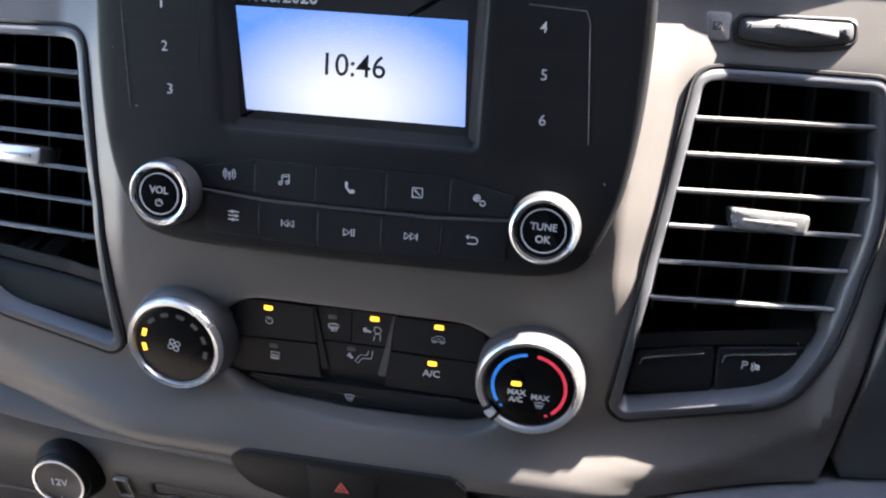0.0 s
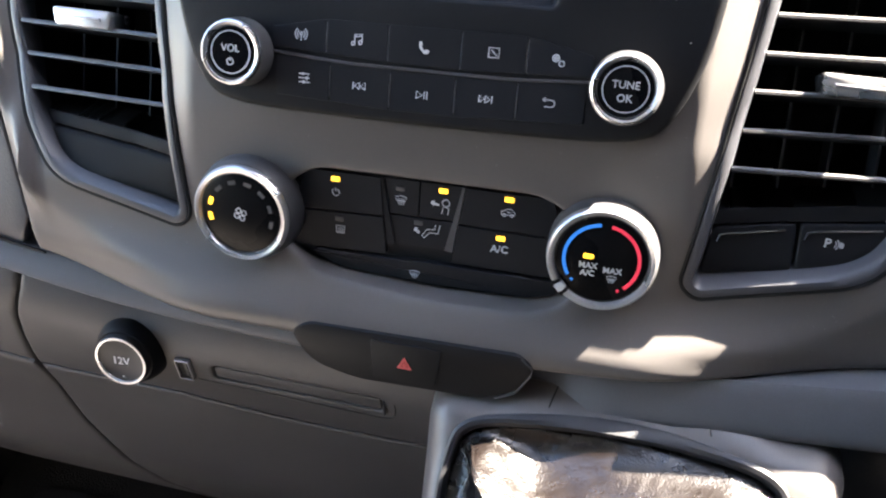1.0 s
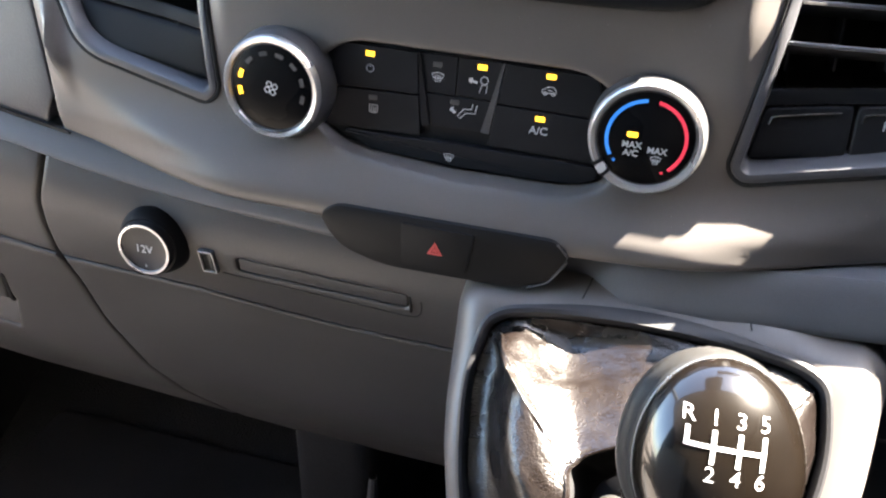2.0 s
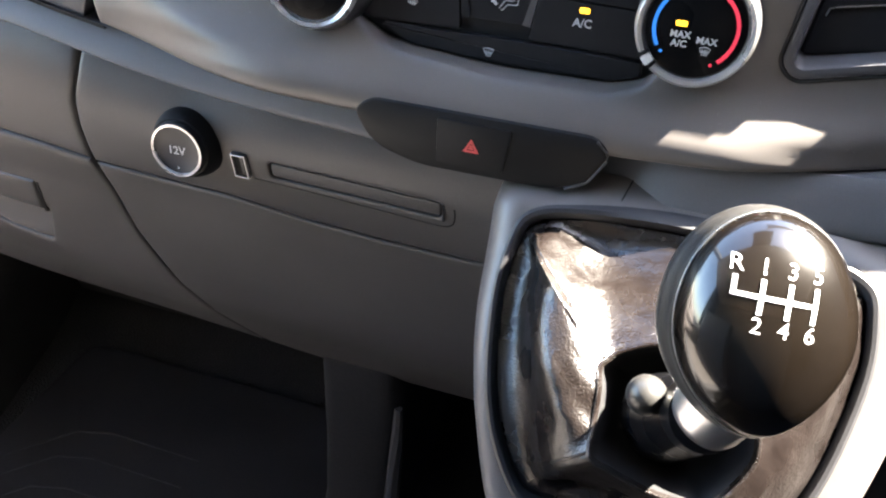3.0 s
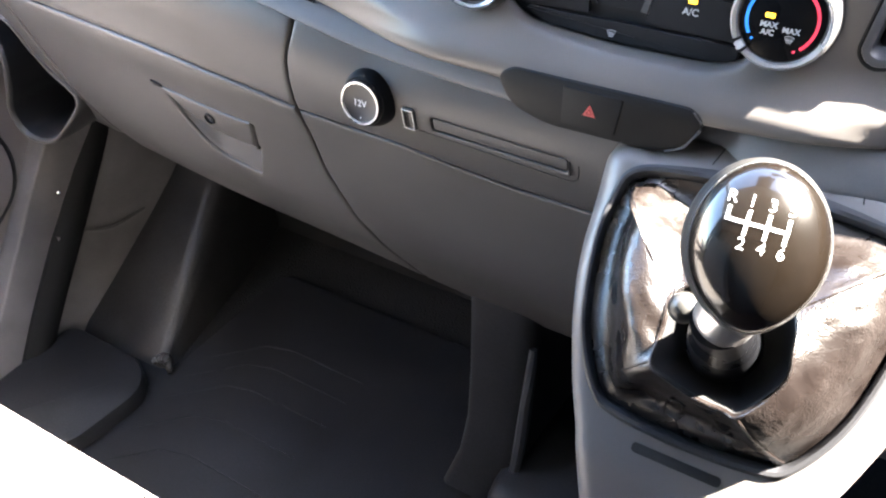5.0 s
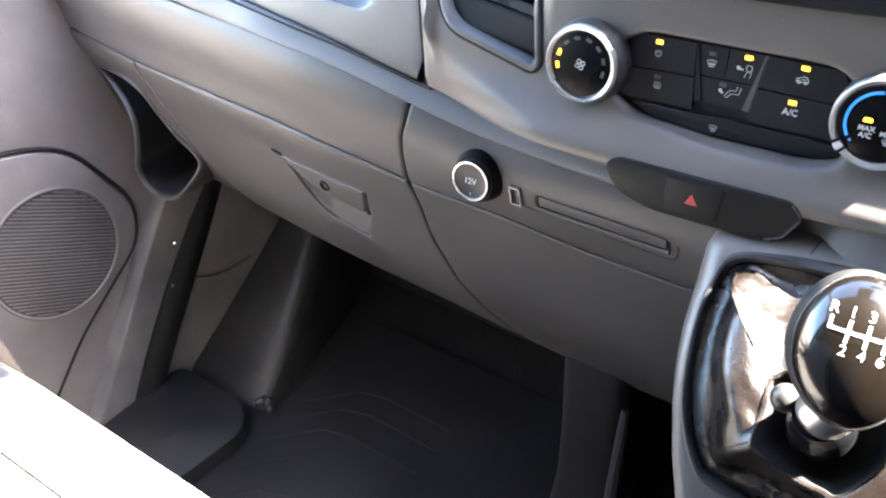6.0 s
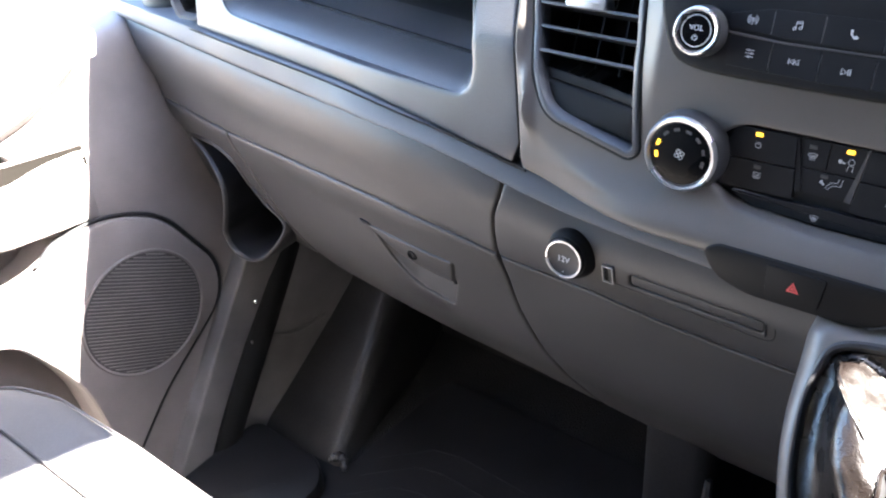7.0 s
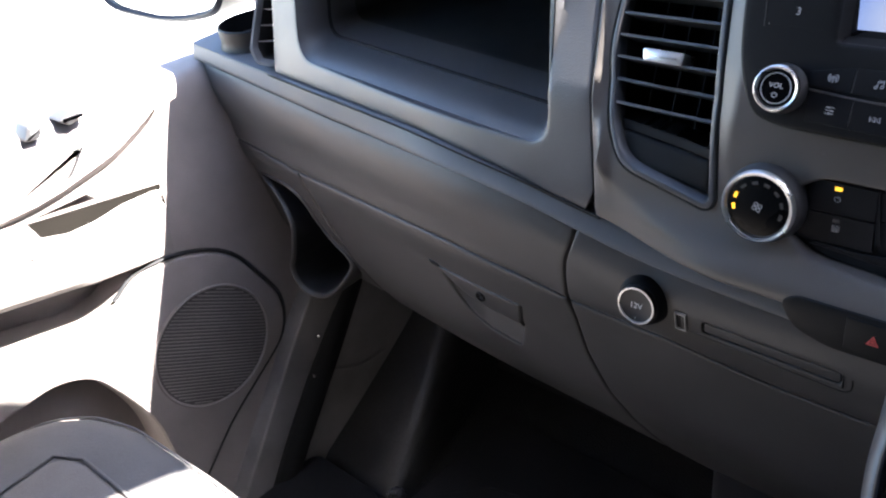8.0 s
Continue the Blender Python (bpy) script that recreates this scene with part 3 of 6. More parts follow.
def bin_ring(i, d):
    return [(q.x, p.y + d, q.y) for p, q in zip(rim, inset(flat_rim, i))]
bm = bmesh.new()
loops(bm, [bin_ring(-0.0060, 0.100), bin_ring(-0.0050, 0.010), bin_ring(-0.0040, 0.001), bin_ring(-0.0022, -0.0022), bin_ring(0.0, -0.0026), bin_ring(0.0018, -0.0006), bin_ring(0.0026, 0.004)])
part("pocket_lip", bm, PAD, dashboard, "grey rolled lip of the storage pocket", 70)
# inside of the pocket, charcoal where its grey lip ends, to stand for shade
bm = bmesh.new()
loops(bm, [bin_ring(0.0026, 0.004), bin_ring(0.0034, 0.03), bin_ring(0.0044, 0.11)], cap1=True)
part("pocket_bin", bm, DARK, dashboard, "open storage pocket, coloured dark for shade", 70)

glove_box = thing("glove_box", (-0.5, 0.44, 0.42), "closed grey glove box with recessed latch and lock", "glove box")
LATCH = rounded([(-0.474, 0.5360, 0.004), (-0.363, 0.5240, 0.002), (-0.358, 0.5050, 0.002), (-0.374, 0.4655, 0.003), (-0.428, 0.4740, 0.014), (-0.454, 0.4960, 0.018)], 0.004)
glove_poly = [(x, glove_top(x) - 0.001) for x in np.linspace(-0.741, -0.286, 18)] + [(gap_x(z) - 0.0012, z) for z in (0.56, 0.53, 0.50, 0.47, 0.44, 0.42, 0.40, 0.375, 0.352)] + [(x, bottom_z(x)) for x in np.linspace(-0.2285, -0.655, 12)] + [(glove_left(z) + 0.0012, z) for z in (0.40, 0.42, 0.45, 0.48, 0.51, 0.54, 0.565)]
part("door", sheet(glove_poly, [LATCH], lower, 0.010, lip=0.004, dip=0.0022, back=(0, 0.05, 0.01)), PAD, glove_box)
latch_foot = interp([(-0.474, 0.532), (-0.454, 0.496), (-0.428, 0.4740), (-0.374, 0.4655), (-0.358, 0.4655)])


def scoop(x, z):
    """The finger pull deepens from its foot up behind the flap."""
    k = min(1.0, max(0.0, (z - latch_foot(x)) / 0.050))
    return (x, lower(x, z)[1] + 0.0004 + 0.021 * (1.6 * k - 0.6 * k * k), z)


part("latch_recess", sheet(inset(ccw(LATCH), -0.0004), [], scoop, 0.004, lip=0.0, back=(0, 0.004, 0)), PAD, glove_box, "recessed grey finger pull", 60)
over = lambda d: (lambda x, z: (x, lower(x, z)[1] - d, z))
HANDLE = rounded([(-0.486, 0.5455, 0.001), (-0.3545, 0.5385, 0.003), (-0.3612, 0.5070, 0.002), (-0.408, 0.5115, 0.010), (-0.440, 0.5180, 0.010), (-0.467, 0.5350, 0.006)], 0.002)
latch = part("latch", sheet(HANDLE, [], over(0.0020), 0.005, lip=0.0028, dip=0.0022, back=(0, 0.008, 0)), PAD, glove_box, "grey latch flap")
part("latch_slit", sheet([(-0.3556, 0.5370), (-0.3526, 0.5370), (-0.3592, 0.5040), (-0.3622, 0.5040)], [], over(0.0006), 0.004, lip=0.0003, dip=0.0003), DEEP, latch, "dark slit")
part("latch_slit", sheet([(-0.4900, 0.5480), (-0.4760, 0.5472), (-0.4740, 0.5440), (-0.4860, 0.5435)], [], over(0.0024), 0.004, lip=0.0003, dip=0.0003), DEEP, latch, "dark slit")
m = face(-0.4125, lower(-0.4125, 0.5265)[1] - 0.0030, 0.5265, -8)
part("lock", lathe(bmesh.new(), [(0.0066, -0.004), (0.0066, 0.0), (0.0058, 0.0008), (0.0052, 0.0008), (0.0050, -0.001), (0.0, -0.001)], m, 24), BLACK, latch, "round black key lock")
part("key_slot", plate(bmesh.new(), [(-0.0010, -0.0036), (0.0010, -0.0036), (0.0010, 0.0036), (-0.0010, 0.0036)], m, -0.003, -0.0006, 0.0001), BARREL, latch)

# shelf panel with the deep open tray above the glove box
SHELF_HOLE = rounded([(-0.690, 0.905, 0.02), (-0.676, 0.757, 0.03), (-0.293, 0.7375, 0.028), (-0.308, 0.905, 0.02)], 0.02, 8)
def shelf_poly(s):
    return [(s * (rim_x(z) + 0.0008), z) for z in (0.925, 0.86, 0.80, 0.75, 0.71)] + [(s * x, strip_top(-x) + 0.001) for x in np.linspace(0.25, 0.71, 18)] + [(s * 0.735, strip_top(-0.735) + 0.001), (s * 0.735, 0.80), (s * 0.738, 0.925)]
part("shelf_panel", sheet(shelf_poly(-1), [SHELF_HOLE], shelf_face, 0.012, lip=0.0016, dip=0.0010, hole_lip=0.005), SHELF, dashboard)
cluster_poly = [(rim_x(z) + 0.0015, z) for z in (0.838, 0.82, 0.80, 0.75, 0.71)] + [(x, strip_top(x) + 0.001) for x in np.linspace(0.25, 0.71, 18)] + [(0.735, strip_top(0.735) + 0.001), (0.735, 0.79), (0.40, 0.79), (0.30, 0.834)]
part("cluster_panel", sheet(cluster_poly, [], lambda x, z: (x, 0.413 + 0.20 * max(0.0, z - 0.70) + sweep(x), z), 0.02, lip=0.005, dip=0.003), BARREL, dashboard)
sh = ccw(SHELF_HOLE)
def funnel(i, d, up):
    q = inset(sh, i)
    return [(p.x, shelf_face(p.x, p.y)[1] + d, p.y + (up if p.y < 0.80 else 0.0)) for p in q]
bm = bmesh.new()
loops(bm, [funnel(0.0, 0.002, 0), funnel(0.0035, 0.006, 0), funnel(0.0060, 0.016, 0.002), funnel(0.0078, 0.030, 0.004), funnel(0.0090, 0.044, 0.006)])
part("tray_lip", bm, SHELF, dashboard)
bm = bmesh.new()
loops(bm, [funnel(0.0080, 0.0420, 0.005), funnel(0.0105, 0.0445, 0.006), funnel(0.0105, 0.0470, 0.006), funnel(0.0092, 0.0470, 0.0065)])
part("tray_seam", bm, DEEP, dashboard, "dark seam round the tray")
bm = bmesh.new()
loops(bm, [funnel(0.0070, 0.0455, 0.004), funnel(0.0092, 0.0470, 0.0065), funnel(0.0105, 0.066, 0.009), funnel(0.0115, 0.086, 0.011)])
part("tray_floor", bm, SHELF, dashboard)
# the deep end of the tray has its shade put into the colour
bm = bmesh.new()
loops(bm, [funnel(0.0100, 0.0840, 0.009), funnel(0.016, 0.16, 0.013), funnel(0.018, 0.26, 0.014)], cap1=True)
part("tray_cavity", bm, TRAY_SHADE, dashboard, "deep open storage tray, coloured dark for shade")

# top of the dashboard
rings = []
for x in np.linspace(-0.955, 0.955, 120):
    b = 0.0
    s = sweep(x)
    y0 = 0.470 + s * 1.3 if x < -0.27 else (0.4883 + 0.0110 * min(1.0, max(0.0, (x - 0.150) / 0.025)) + 0.0067 * min(1.0, max(0.0, (x - 0.20) / 0.02)) + 0.0115 * min(1.0, max(0.0, (-0.120 - x) / 0.02))) + (s * 1.3 if x > 0.4 else 0.0)
    rings.append([(x, y0 + 0.01, 0.905), (x, y0 - 0.001, 0.920), (x, y0 - 0.001, 0.930 + b), (x, y0 + 0.012, 0.939 + b), (x, y0 + 0.04, 0.947 + b), (x, y0 + 0.12, 0.953), (x, 1.18, 0.965), (x, 1.20, 0.90)])
part("dashboard_top", loops_(rings), DARK, dashboard, "charcoal dashboard top")
rings = []
for x in np.linspace(-0.955, -0.715, 12):
    s = sweep(x)
    z = strip_top(x)
    rings.append([(x, 0.412 + s, z + 0.0005), (x, 0.43 + s, z + 0.002), (x, 0.50 + s, z + 0.004), (x, 0.62 + s, z + 0.012), (x, 0.63 + s, 0.90)])
part("end_ledge", loops_(rings), STRIP, dashboard, "slate grey ledge beside the door")


# ---- air vents ----
def air_vent(sx, label):
    poly = [Vector((sx * p.x, p.y)) for p in vent_r]
    v = thing("air_vent", (sx * 0.19, 0.45, 0.72), label, "air vent", "centre air vents")
    def on(p, d):
        return (p.x, centre(p.x, p.y)[1] + d, p.y)
    pl = []
    for a, b in zip(ccw(poly), ccw(poly)[1:] + ccw(poly)[:1]):
        n = max(1, int((b - a).length / 0.005))
        pl += [a.lerp(b, k / n) for k in range(n)]
    def proud(p):
        """The frame stands out along its foot and beside the radio."""
        foot = 0.30 * min(1.0, max(0.0, (0.790 - p.y) / 0.04)) * min(1.0, max(0.0, (0.245 - abs(p.x)) / 0.04))
        inner = min(1.0, max(0.0, (0.170 - abs(p.x)) / 0.012)) * min(1.0, max(0.0, (0.872 - p.y) / 0.02)) * min(1.0, max(0.0, (p.y - 0.745) / 0.02))
        return max(foot, inner)
    bm = bmesh.new()
    prof = ((-0.0021, 0.004), (-0.0021, 0.0003), (-0.0013, -0.0012), (0.0004, -0.0019), (0.0026, -0.0014), (0.0040, 0.0012), (0.0046, 0.012))
    loops(bm, [[on(q, d - (0.0010 * proud(p) if d < 0.001 else 0.0)) for p, q in zip(pl, inset(pl, i))] for i, d in prof])
    part("frame", bm, FRAME, v, "dark slate rounded vent frame")
    gap = inset(pl, -0.0027)
    part("frame_gap", tube(bmesh.new(), [on(p, -0.0004) for p in gap + gap[:1]], 0.0011, 6), DEEP, v, "dark gap round the frame")
    bm = bmesh.new()
    loops(bm, [[on(p, d) for p in inset(pl, i)] for i, d in ((0.0040, 0.010), (0.006, 0.06), (0.008, 0.10))], cap1=True)
    part("duct", bm, DEEP, v, "dark duct")
    inner = inset(pl, 0.0040)
    def span(z):
        xs = []
        for i in range(len(inner)):
            a, b = inner[i - 1], inner[i]
            if (a.y > z) != (b.y > z):
                xs.append(a.x + (b.x - a.x) * (z - a.y) / (b.y - a.y))
        return min(xs), max(xs)
    for z in (0.8630, 0.8480, 0.8325, 0.8170, 0.8005, 0.7845):
        a, b = span(z)
        bm = bmesh.new()
        rings = []
        for x in (a, b):
            y = centre(x, z)[1] - 0.0008
            rings.append([(x, y + 0.0006, z - 0.0012), (x, y - 0.0003, z - 0.0004), (x, y + 0.0002, z + 0.0006), (x, y + 0.0014, z + 0.0011), (x, y + 0.003, z + 0.0003), (x, y + 0.022, z - 0.0122), (x, y + 0.022, z - 0.0134), (x, y + 0.003, z - 0.0022)])
        loops(bm, rings, cap0=True, cap1=True)
        part("slat", bm, SLAT, v)
    for k in range(4):
        x = sx * (0.1500 + k * 0.0215)
        bm = bmesh.new()
        rings = []
        for z in (0.7640, 0.8760 if k else 0.8100):
            y = centre(x, z)[1] + 0.0245
            rings.append([(x - 0.0006, y, z), (x + 0.0006, y, z), (x + 0.0009, y + 0.018, z), (x - 0.0009, y + 0.018, z)])
        loops(bm, rings, cap0=True, cap1=True)
        # sunlight put into colour: lighter louvres on the right, black ones on the left
        part("louvre", bm, SLAT if sx > 0 else BLACK, v)
    # thumb tab on the fifth slat
    z = 0.8225
    x = sx * 0.1955
    y = centre(x, z)[1] - 0.006
    m = face(x, y, z, 26)
    bm = bmesh.new()
    tab = rounded([(-0.016, -0.0045), (0.017, -0.0050), (0.018, 0.0045), (-0.018, 0.0055)], 0.0025)
    plate(bm, tab, m, -0.016, 0.002, 0.0015)
    part("thumb_tab", bm, SILVER, v, "satin silver thumb tab")
    part("tab_ridge", plate(bmesh.new(), rounded([(-0.012, -0.0012), (0.012, -0.0014), (0.012, 0.0006), (-0.012, 0.0008)], 0.0005), m, 0.0018, 0.0030, 0.0005), SILVER, v)
    return v


vent_right = air_vent(1, "grey air vent with silver tab and blank buttons")
vent_left = air_vent(-1, "grey air vent with silver tab beside the radio")

# lower part of the vents: two keys on one, a blank cover on the other
def vent_y(x, z, d):
    return centre(x, z)[1] + d


for name, pts, lab in (("key", [(0.1435, 0.7540), (0.1400, 0.7300), (0.1817, 0.7370), (0.1812, 0.7585)], "blank black push button with chrome edge"), ("key", [(0.1828, 0.7587), (0.1830, 0.7372), (0.2050, 0.7415), (0.2175, 0.7510), (0.2235, 0.7630)], "black parking sensor button with chrome edge")):
    poly = rounded(pts, 0.003)
    k = part(name, sheet(poly, [], lambda x, z: (x, vent_y(x, z, 0.0075), z), 0.006, lip=0.0012, dip=0.001, back=(0, 0.02, 0)), BLACK, vent_right, lab)
    xa, xb, za, zb = pts[0][0] + 0.0035, pts[-1][0] - 0.005, pts[0][1] - 0.0024, pts[-1][1] - 0.0030
    part("chrome_line", tube(bmesh.new(), [(xa - 0.0012, vent_y(xa, za - 0.004, 0.0068), za - 0.0040), (xa, vent_y(xa, za - 0.001, 0.0068), za - 0.0008), (xa + 0.003, vent_y(xa, za, 0.0068), za), (xb, vent_y(xb, zb, 0.0068), zb)], 0.0006, 6), CHROME, k)
m = face(0.1985, vent_y(0.1985, 0.7520, 0.0072), 0.7520, 12)
bm = words("P", m @ Matrix.Translation((-0.0028, 0, 0)), 0.0062, 0.0003, 0.0001)
strokes(bm, m, 0.0003, [("a", -1, 0, 2.0, -50, 50), ("a", -1, 0, 3.2, -50, 50), ("f", 2.6, -1.6, 4.4, -1.6, 4.4, 0.8, 2.6, 1.4)], 0.0005)
part("parking_symbol", bm, INK, vent_right)
cover = rounded([(-0.1435, 0.7540), (-0.1405, 0.7300), (-0.2050, 0.7415, 0.01), (-0.2175, 0.7510, 0.006), (-0.2240, 0.7630)], 0.004)
part("blank_cover", sheet(cover, [], lambda x, z: (x, vent_y(x, z, 0.006), z), 0.007, lip=0.0025, dip=0.002, back=(0, 0.02, 0)), BLACK, vent_left, "black blanking cover")
for sx in (-1, 1):
    bar = rounded([(sx * 0.1420, 0.7620), (sx * 0.1415, 0.7548), (sx * 0.2230, 0.7643), (sx * 0.2270, 0.7714)], 0.001)
    part("cross_bar", sheet(bar, [], lambda x, z: (x, vent_y(x, z, 0.007), z), 0.006, lip=0.0008, dip=0.0008, back=(0, 0.02, 0)), BLACK, vent_right if sx > 0 else vent_left)

# outer vent near the door
v = thing("air_vent", (-0.75, 0.46, 0.735), "narrow grey air vent at the dashboard end", "air vent")
vp = ccw(rounded([(-0.772, 0.757), (-0.762, 0.739), (-0.737, 0.7355), (-0.726, 0.76), (-0.722, 0.915), (-0.752, 0.915)], 0.006))
oy = lambda p, d: (p.x, 0.462 + 0.34 * (p.y - 0.735) - 1.1 * (p.x + 0.73) * -0.4 + d, p.y)
bm = bmesh.new()
loops(bm, [[oy(p, d) for p in inset(vp, i)] for i, d in ((0, 0.05), (0, 0.0), (0.0015, -0.002), (0.0045, -0.002), (0.0055, 0.001), (0.006, 0.006))])
part("frame", bm, STRIP, v)
bm = bmesh.new()
loops(bm, [[oy(p, d) for p in inset(vp, i)] for i, d in ((0.006, 0.0055), (0.0062, 0.02), (0.007, 0.06))], cap1=True)
part("duct", bm, DEEP, v, "dark duct")
# silver on these slats stands for sun and sky light on their edges
for z in (0.765, 0.783, 0.801, 0.819, 0.837, 0.855):
    bm = bmesh.new()
    a, b = -0.762 + (z - 0.765) * 0.12, -0.7295
    loops(bm, [[(x, oy(Vector((x, z)), d)[1], z + dz) for d, dz in ((0.003, -0.0007), (0.002, 0.0007), (0.02, -0.004), (0.02, -0.006))] for x in (a, b)], cap0=True, cap1=True)
    part("slat", bm, SILVER, v)

# cup ring on the end ledge
m = Matrix.Translation((-0.857, 0.530, 0.737)) @ Matrix.Diagonal((1.22, 1.22, 1.0, 1.0))
part("cup_ring", lathe(bmesh.new(), [(0.049, -0.002), (0.0465, 0.003), (0.0465, 0.010), (0.0475, 0.024), (0.0465, 0.0255), (0.0445, 0.0250), (0.0440, 0.002), (0.043, -0.0005), (0.0, -0.0005)], m, 40), BLACK, thing("cup_holder", (-0.862, 0.52, 0.737), "charcoal round cup holder on the dashboard ledge", "cup holder"))


# ---- radio ----
RA = 21.0
cs = math.cos(radians(RA))
RM = face(0, 0.4326, 0.8335, RA)


def rv(z):
    return (z - 0.8335) / cs


radio = thing("radio", (0, 0.45, 0.79), "black van radio with lit colour display, buttons and two knobs", "radio")
rp = ccw([(p[0], rv(p[1])) for p in radio_out])
SCR = rounded([(-0.0660, rv(0.8520)), (0.0580, rv(0.8515)), (0.0585, rv(0.9290)), (-0.0710, rv(0.9290))], 0.003)
flat = lambda u, v: RM @ Vector((u, v, 0.0))
part("bezel", sheet(rp, [SCR], flat, 0.010, lip=0.0028, dip=0.0025, back=tuple(RM.to_3x3() @ Vector((0, 0, -0.022)))), BLACK, radio, "black satin front panel")
sp = ccw(SCR)
bm = bmesh.new()
loops(bm, [[RM @ Vector((p.x, p.y, z)) for p in inset(sp, i)] for i, z in ((0.0, -0.0025), (0.0015, -0.006), (0.0048, -0.0088))], cap1=True)
part("display_surround", bm, DEEP, radio)
dp = [(-0.0581, rv(0.8605)), (0.0516, rv(0.8600)), (0.0495, rv(0.9055)), (-0.0644, rv(0.9065))]
display = part("display", plate(bmesh.new(), dp, RM, -0.0088, -0.0084, 0.0001), SCREEN, radio, "lit blue and white display")
part("clock", words("10:46", RM @ Matrix.Translation((-0.0045, rv(0.8828), 0)), 0.0150, -0.0082, 0.00005), BLACK, display, "dark digits 10:46")
part("date", words("07/08/2020", RM @ Matrix.Translation((-0.0430, rv(0.9113), 0)), 0.0088, -0.0080, 0.0001), INK, display, "white date")

# rows of buttons
ICONS = {
    "aerial": [("l", 0, -2.6, 0, 0.6), ("c", 0, 0.8, 0.7), ("a", 0, 0.6, 1.9, -55, 55), ("a", 0, 0.6, 3.1, -55, 55), ("a", 0, 0.6, 1.9, 125, 235), ("a", 0, 0.6, 3.1, 125, 235)],
    "note": [("l", -1.2, -1.6, -1.2, 2.2, 2.4, 2.8, 2.4, -1.0), ("l", -1.2, 1.3, 2.4, 1.9), ("c", -2.0, -1.8, 0.8), ("c", 1.6, -1.2, 0.8)],
    "phone": [("f", -2.6, 2.4, -1.4, 2.9, -0.9, 1.2, -1.5, 0.8, -0.4, -1.0, 0.5, -1.3, 1.2, -0.6, 2.7, -1.6, 1.9, -2.7, -0.2, -2.7, -2.3, -0.2)],
    "picture": [("l", -2.4, -2.2, 2.4, -2.2, 2.4, 2.2, -2.4, 2.2, -2.4, -2.5), ("l", -1.5, 1.2, 1.6, -1.4)],
    "gears": [("c", -1.1, 1.0, 1.5), ("c", 1.7, -1.3, 1.2), ("c", -1.1, 1.0, 0.6)],
    "sliders": [("l", -2.8, 2.0, 2.8, 2.0), ("l", -2.8, 0, 2.8, 0), ("l", -2.8, -2.0, 2.8, -2.0), ("f", -1.2, 1.2, -0.2, 1.2, -0.2, 2.8, -1.2, 2.8), ("f", 0.8, -0.8, 1.8, -0.8, 1.8, 0.8, 0.8, 0.8), ("f", -0.8, -2.8, 0.2, -2.8, 0.2, -1.2, -0.8, -1.2)],
    "back_skip": [("l", -3.2, -1.7, -3.2, 1.7), ("l", 0, -1.6, -2.6, 0, 0, 1.6, 0, -1.6), ("l", 2.9, -1.6, 0.3, 0, 2.9, 1.6, 2.9, -1.6)],
    "play": [("l", -2.6, -1.8, -2.6, 1.8, 0.4, 0, -2.6, -1.8), ("l", 1.3, -1.8, 1.3, 1.8), ("l", 2.6, -1.8, 2.6, 1.8)],
    "skip": [("l", 3.2, -1.7, 3.2, 1.7), ("l", 0, -1.6, 2.6, 0, 0, 1.6, 0, -1.6), ("l", -2.9, -1.6, -0.3, 0, -2.9, 1.6, -2.9, -1.6)],
    "return": [("l", -2.6, 1.4, 1.4, 1.4), ("a", 1.2, -0.2, 1.6, -90, 90), ("l", 1.2, -1.8, -2.0, -1.8), ("l", -1.5, 2.4, -2.8, 1.4, -1.5, 0.4)],
    "power": [("a", 0, -0.2, 1.9, 115, 425), ("l", 0, 0.2, 0, 2.2)],
    "rear_heat": [("l", -2.2, -1.8, 2.2, -1.8, 2.2, 1.8, -2.2, 1.8, -2.2, -2.0), ("l", -1.1, -2.6, -1.1, 0.8), ("l", 0, -2.6, 0, 0.8), ("l", 1.1, -2.6, 1.1, 0.8)],
    "screen_heat": [("l", -2.2, -0.6, -2.9, 1.5, 0, 2.2, 2.9, 1.5, 2.2, -0.6, -2.2, -0.6), ("l", -1.2, -2.6, -1.2, 0.8), ("l", 0, -2.6, 0, 1.0), ("l", 1.2, -2.6, 1.2, 0.8)],
    "car": [("l", -3.4, -1.2, -3.4, 0.4, -2.0, 0.8, -0.6, 1.9, 1.8, 1.9, 3.0, 0.6, 3.4, -0.2, 3.4, -1.2, -3.4, -1.2), ("c", -1.9, -1.4, 0.8), ("c", 1.9, -1.4, 0.8), ("l", -0.8, 0.2, 1.4, 0.2)],
    "fan": [("c", 1.85, 0.85, 1.25), ("c", -0.85, 1.85, 1.25), ("c", -1.85, -0.85, 1.25), ("c", 0.85, -1.85, 1.25)],
    "face_air": [("c", 2.2, 2.2, 1.6), ("l", 0.4, -3.0, 1.2, 0.2, 3.6, 0.2, 3.2, -3.0), ("f", -4.2, 2.6, -2.6, 2.8, -2.8, 1.9, -0.6, 1.5, -0.8, 0.6, -3.1, 1.0, -3.2, 0.2, -4.4, 1.4)],
    "feet_air": [("l", 4.4, 3.2, 3.6, -0.8, -0.4, -1.0, -2.6, -3.6, -3.8, -2.8, -1.4, 0.6, 2.0, 0.8, 2.4, 3.2), ("f", -7.0, 0.6, -5.6, 1.0, -5.8, 0.0, -4.4, -1.2, -5.4, -2.0, -6.6, -0.8, -7.4, -0.9)],
}


def icon(name, m, parent, z=0.0003, w=0.00055, scale=0.001, mat=None):
    return part("symbol", strokes(bmesh.new(), m, z, ICONS[name], w, scale), mat or INK, parent)


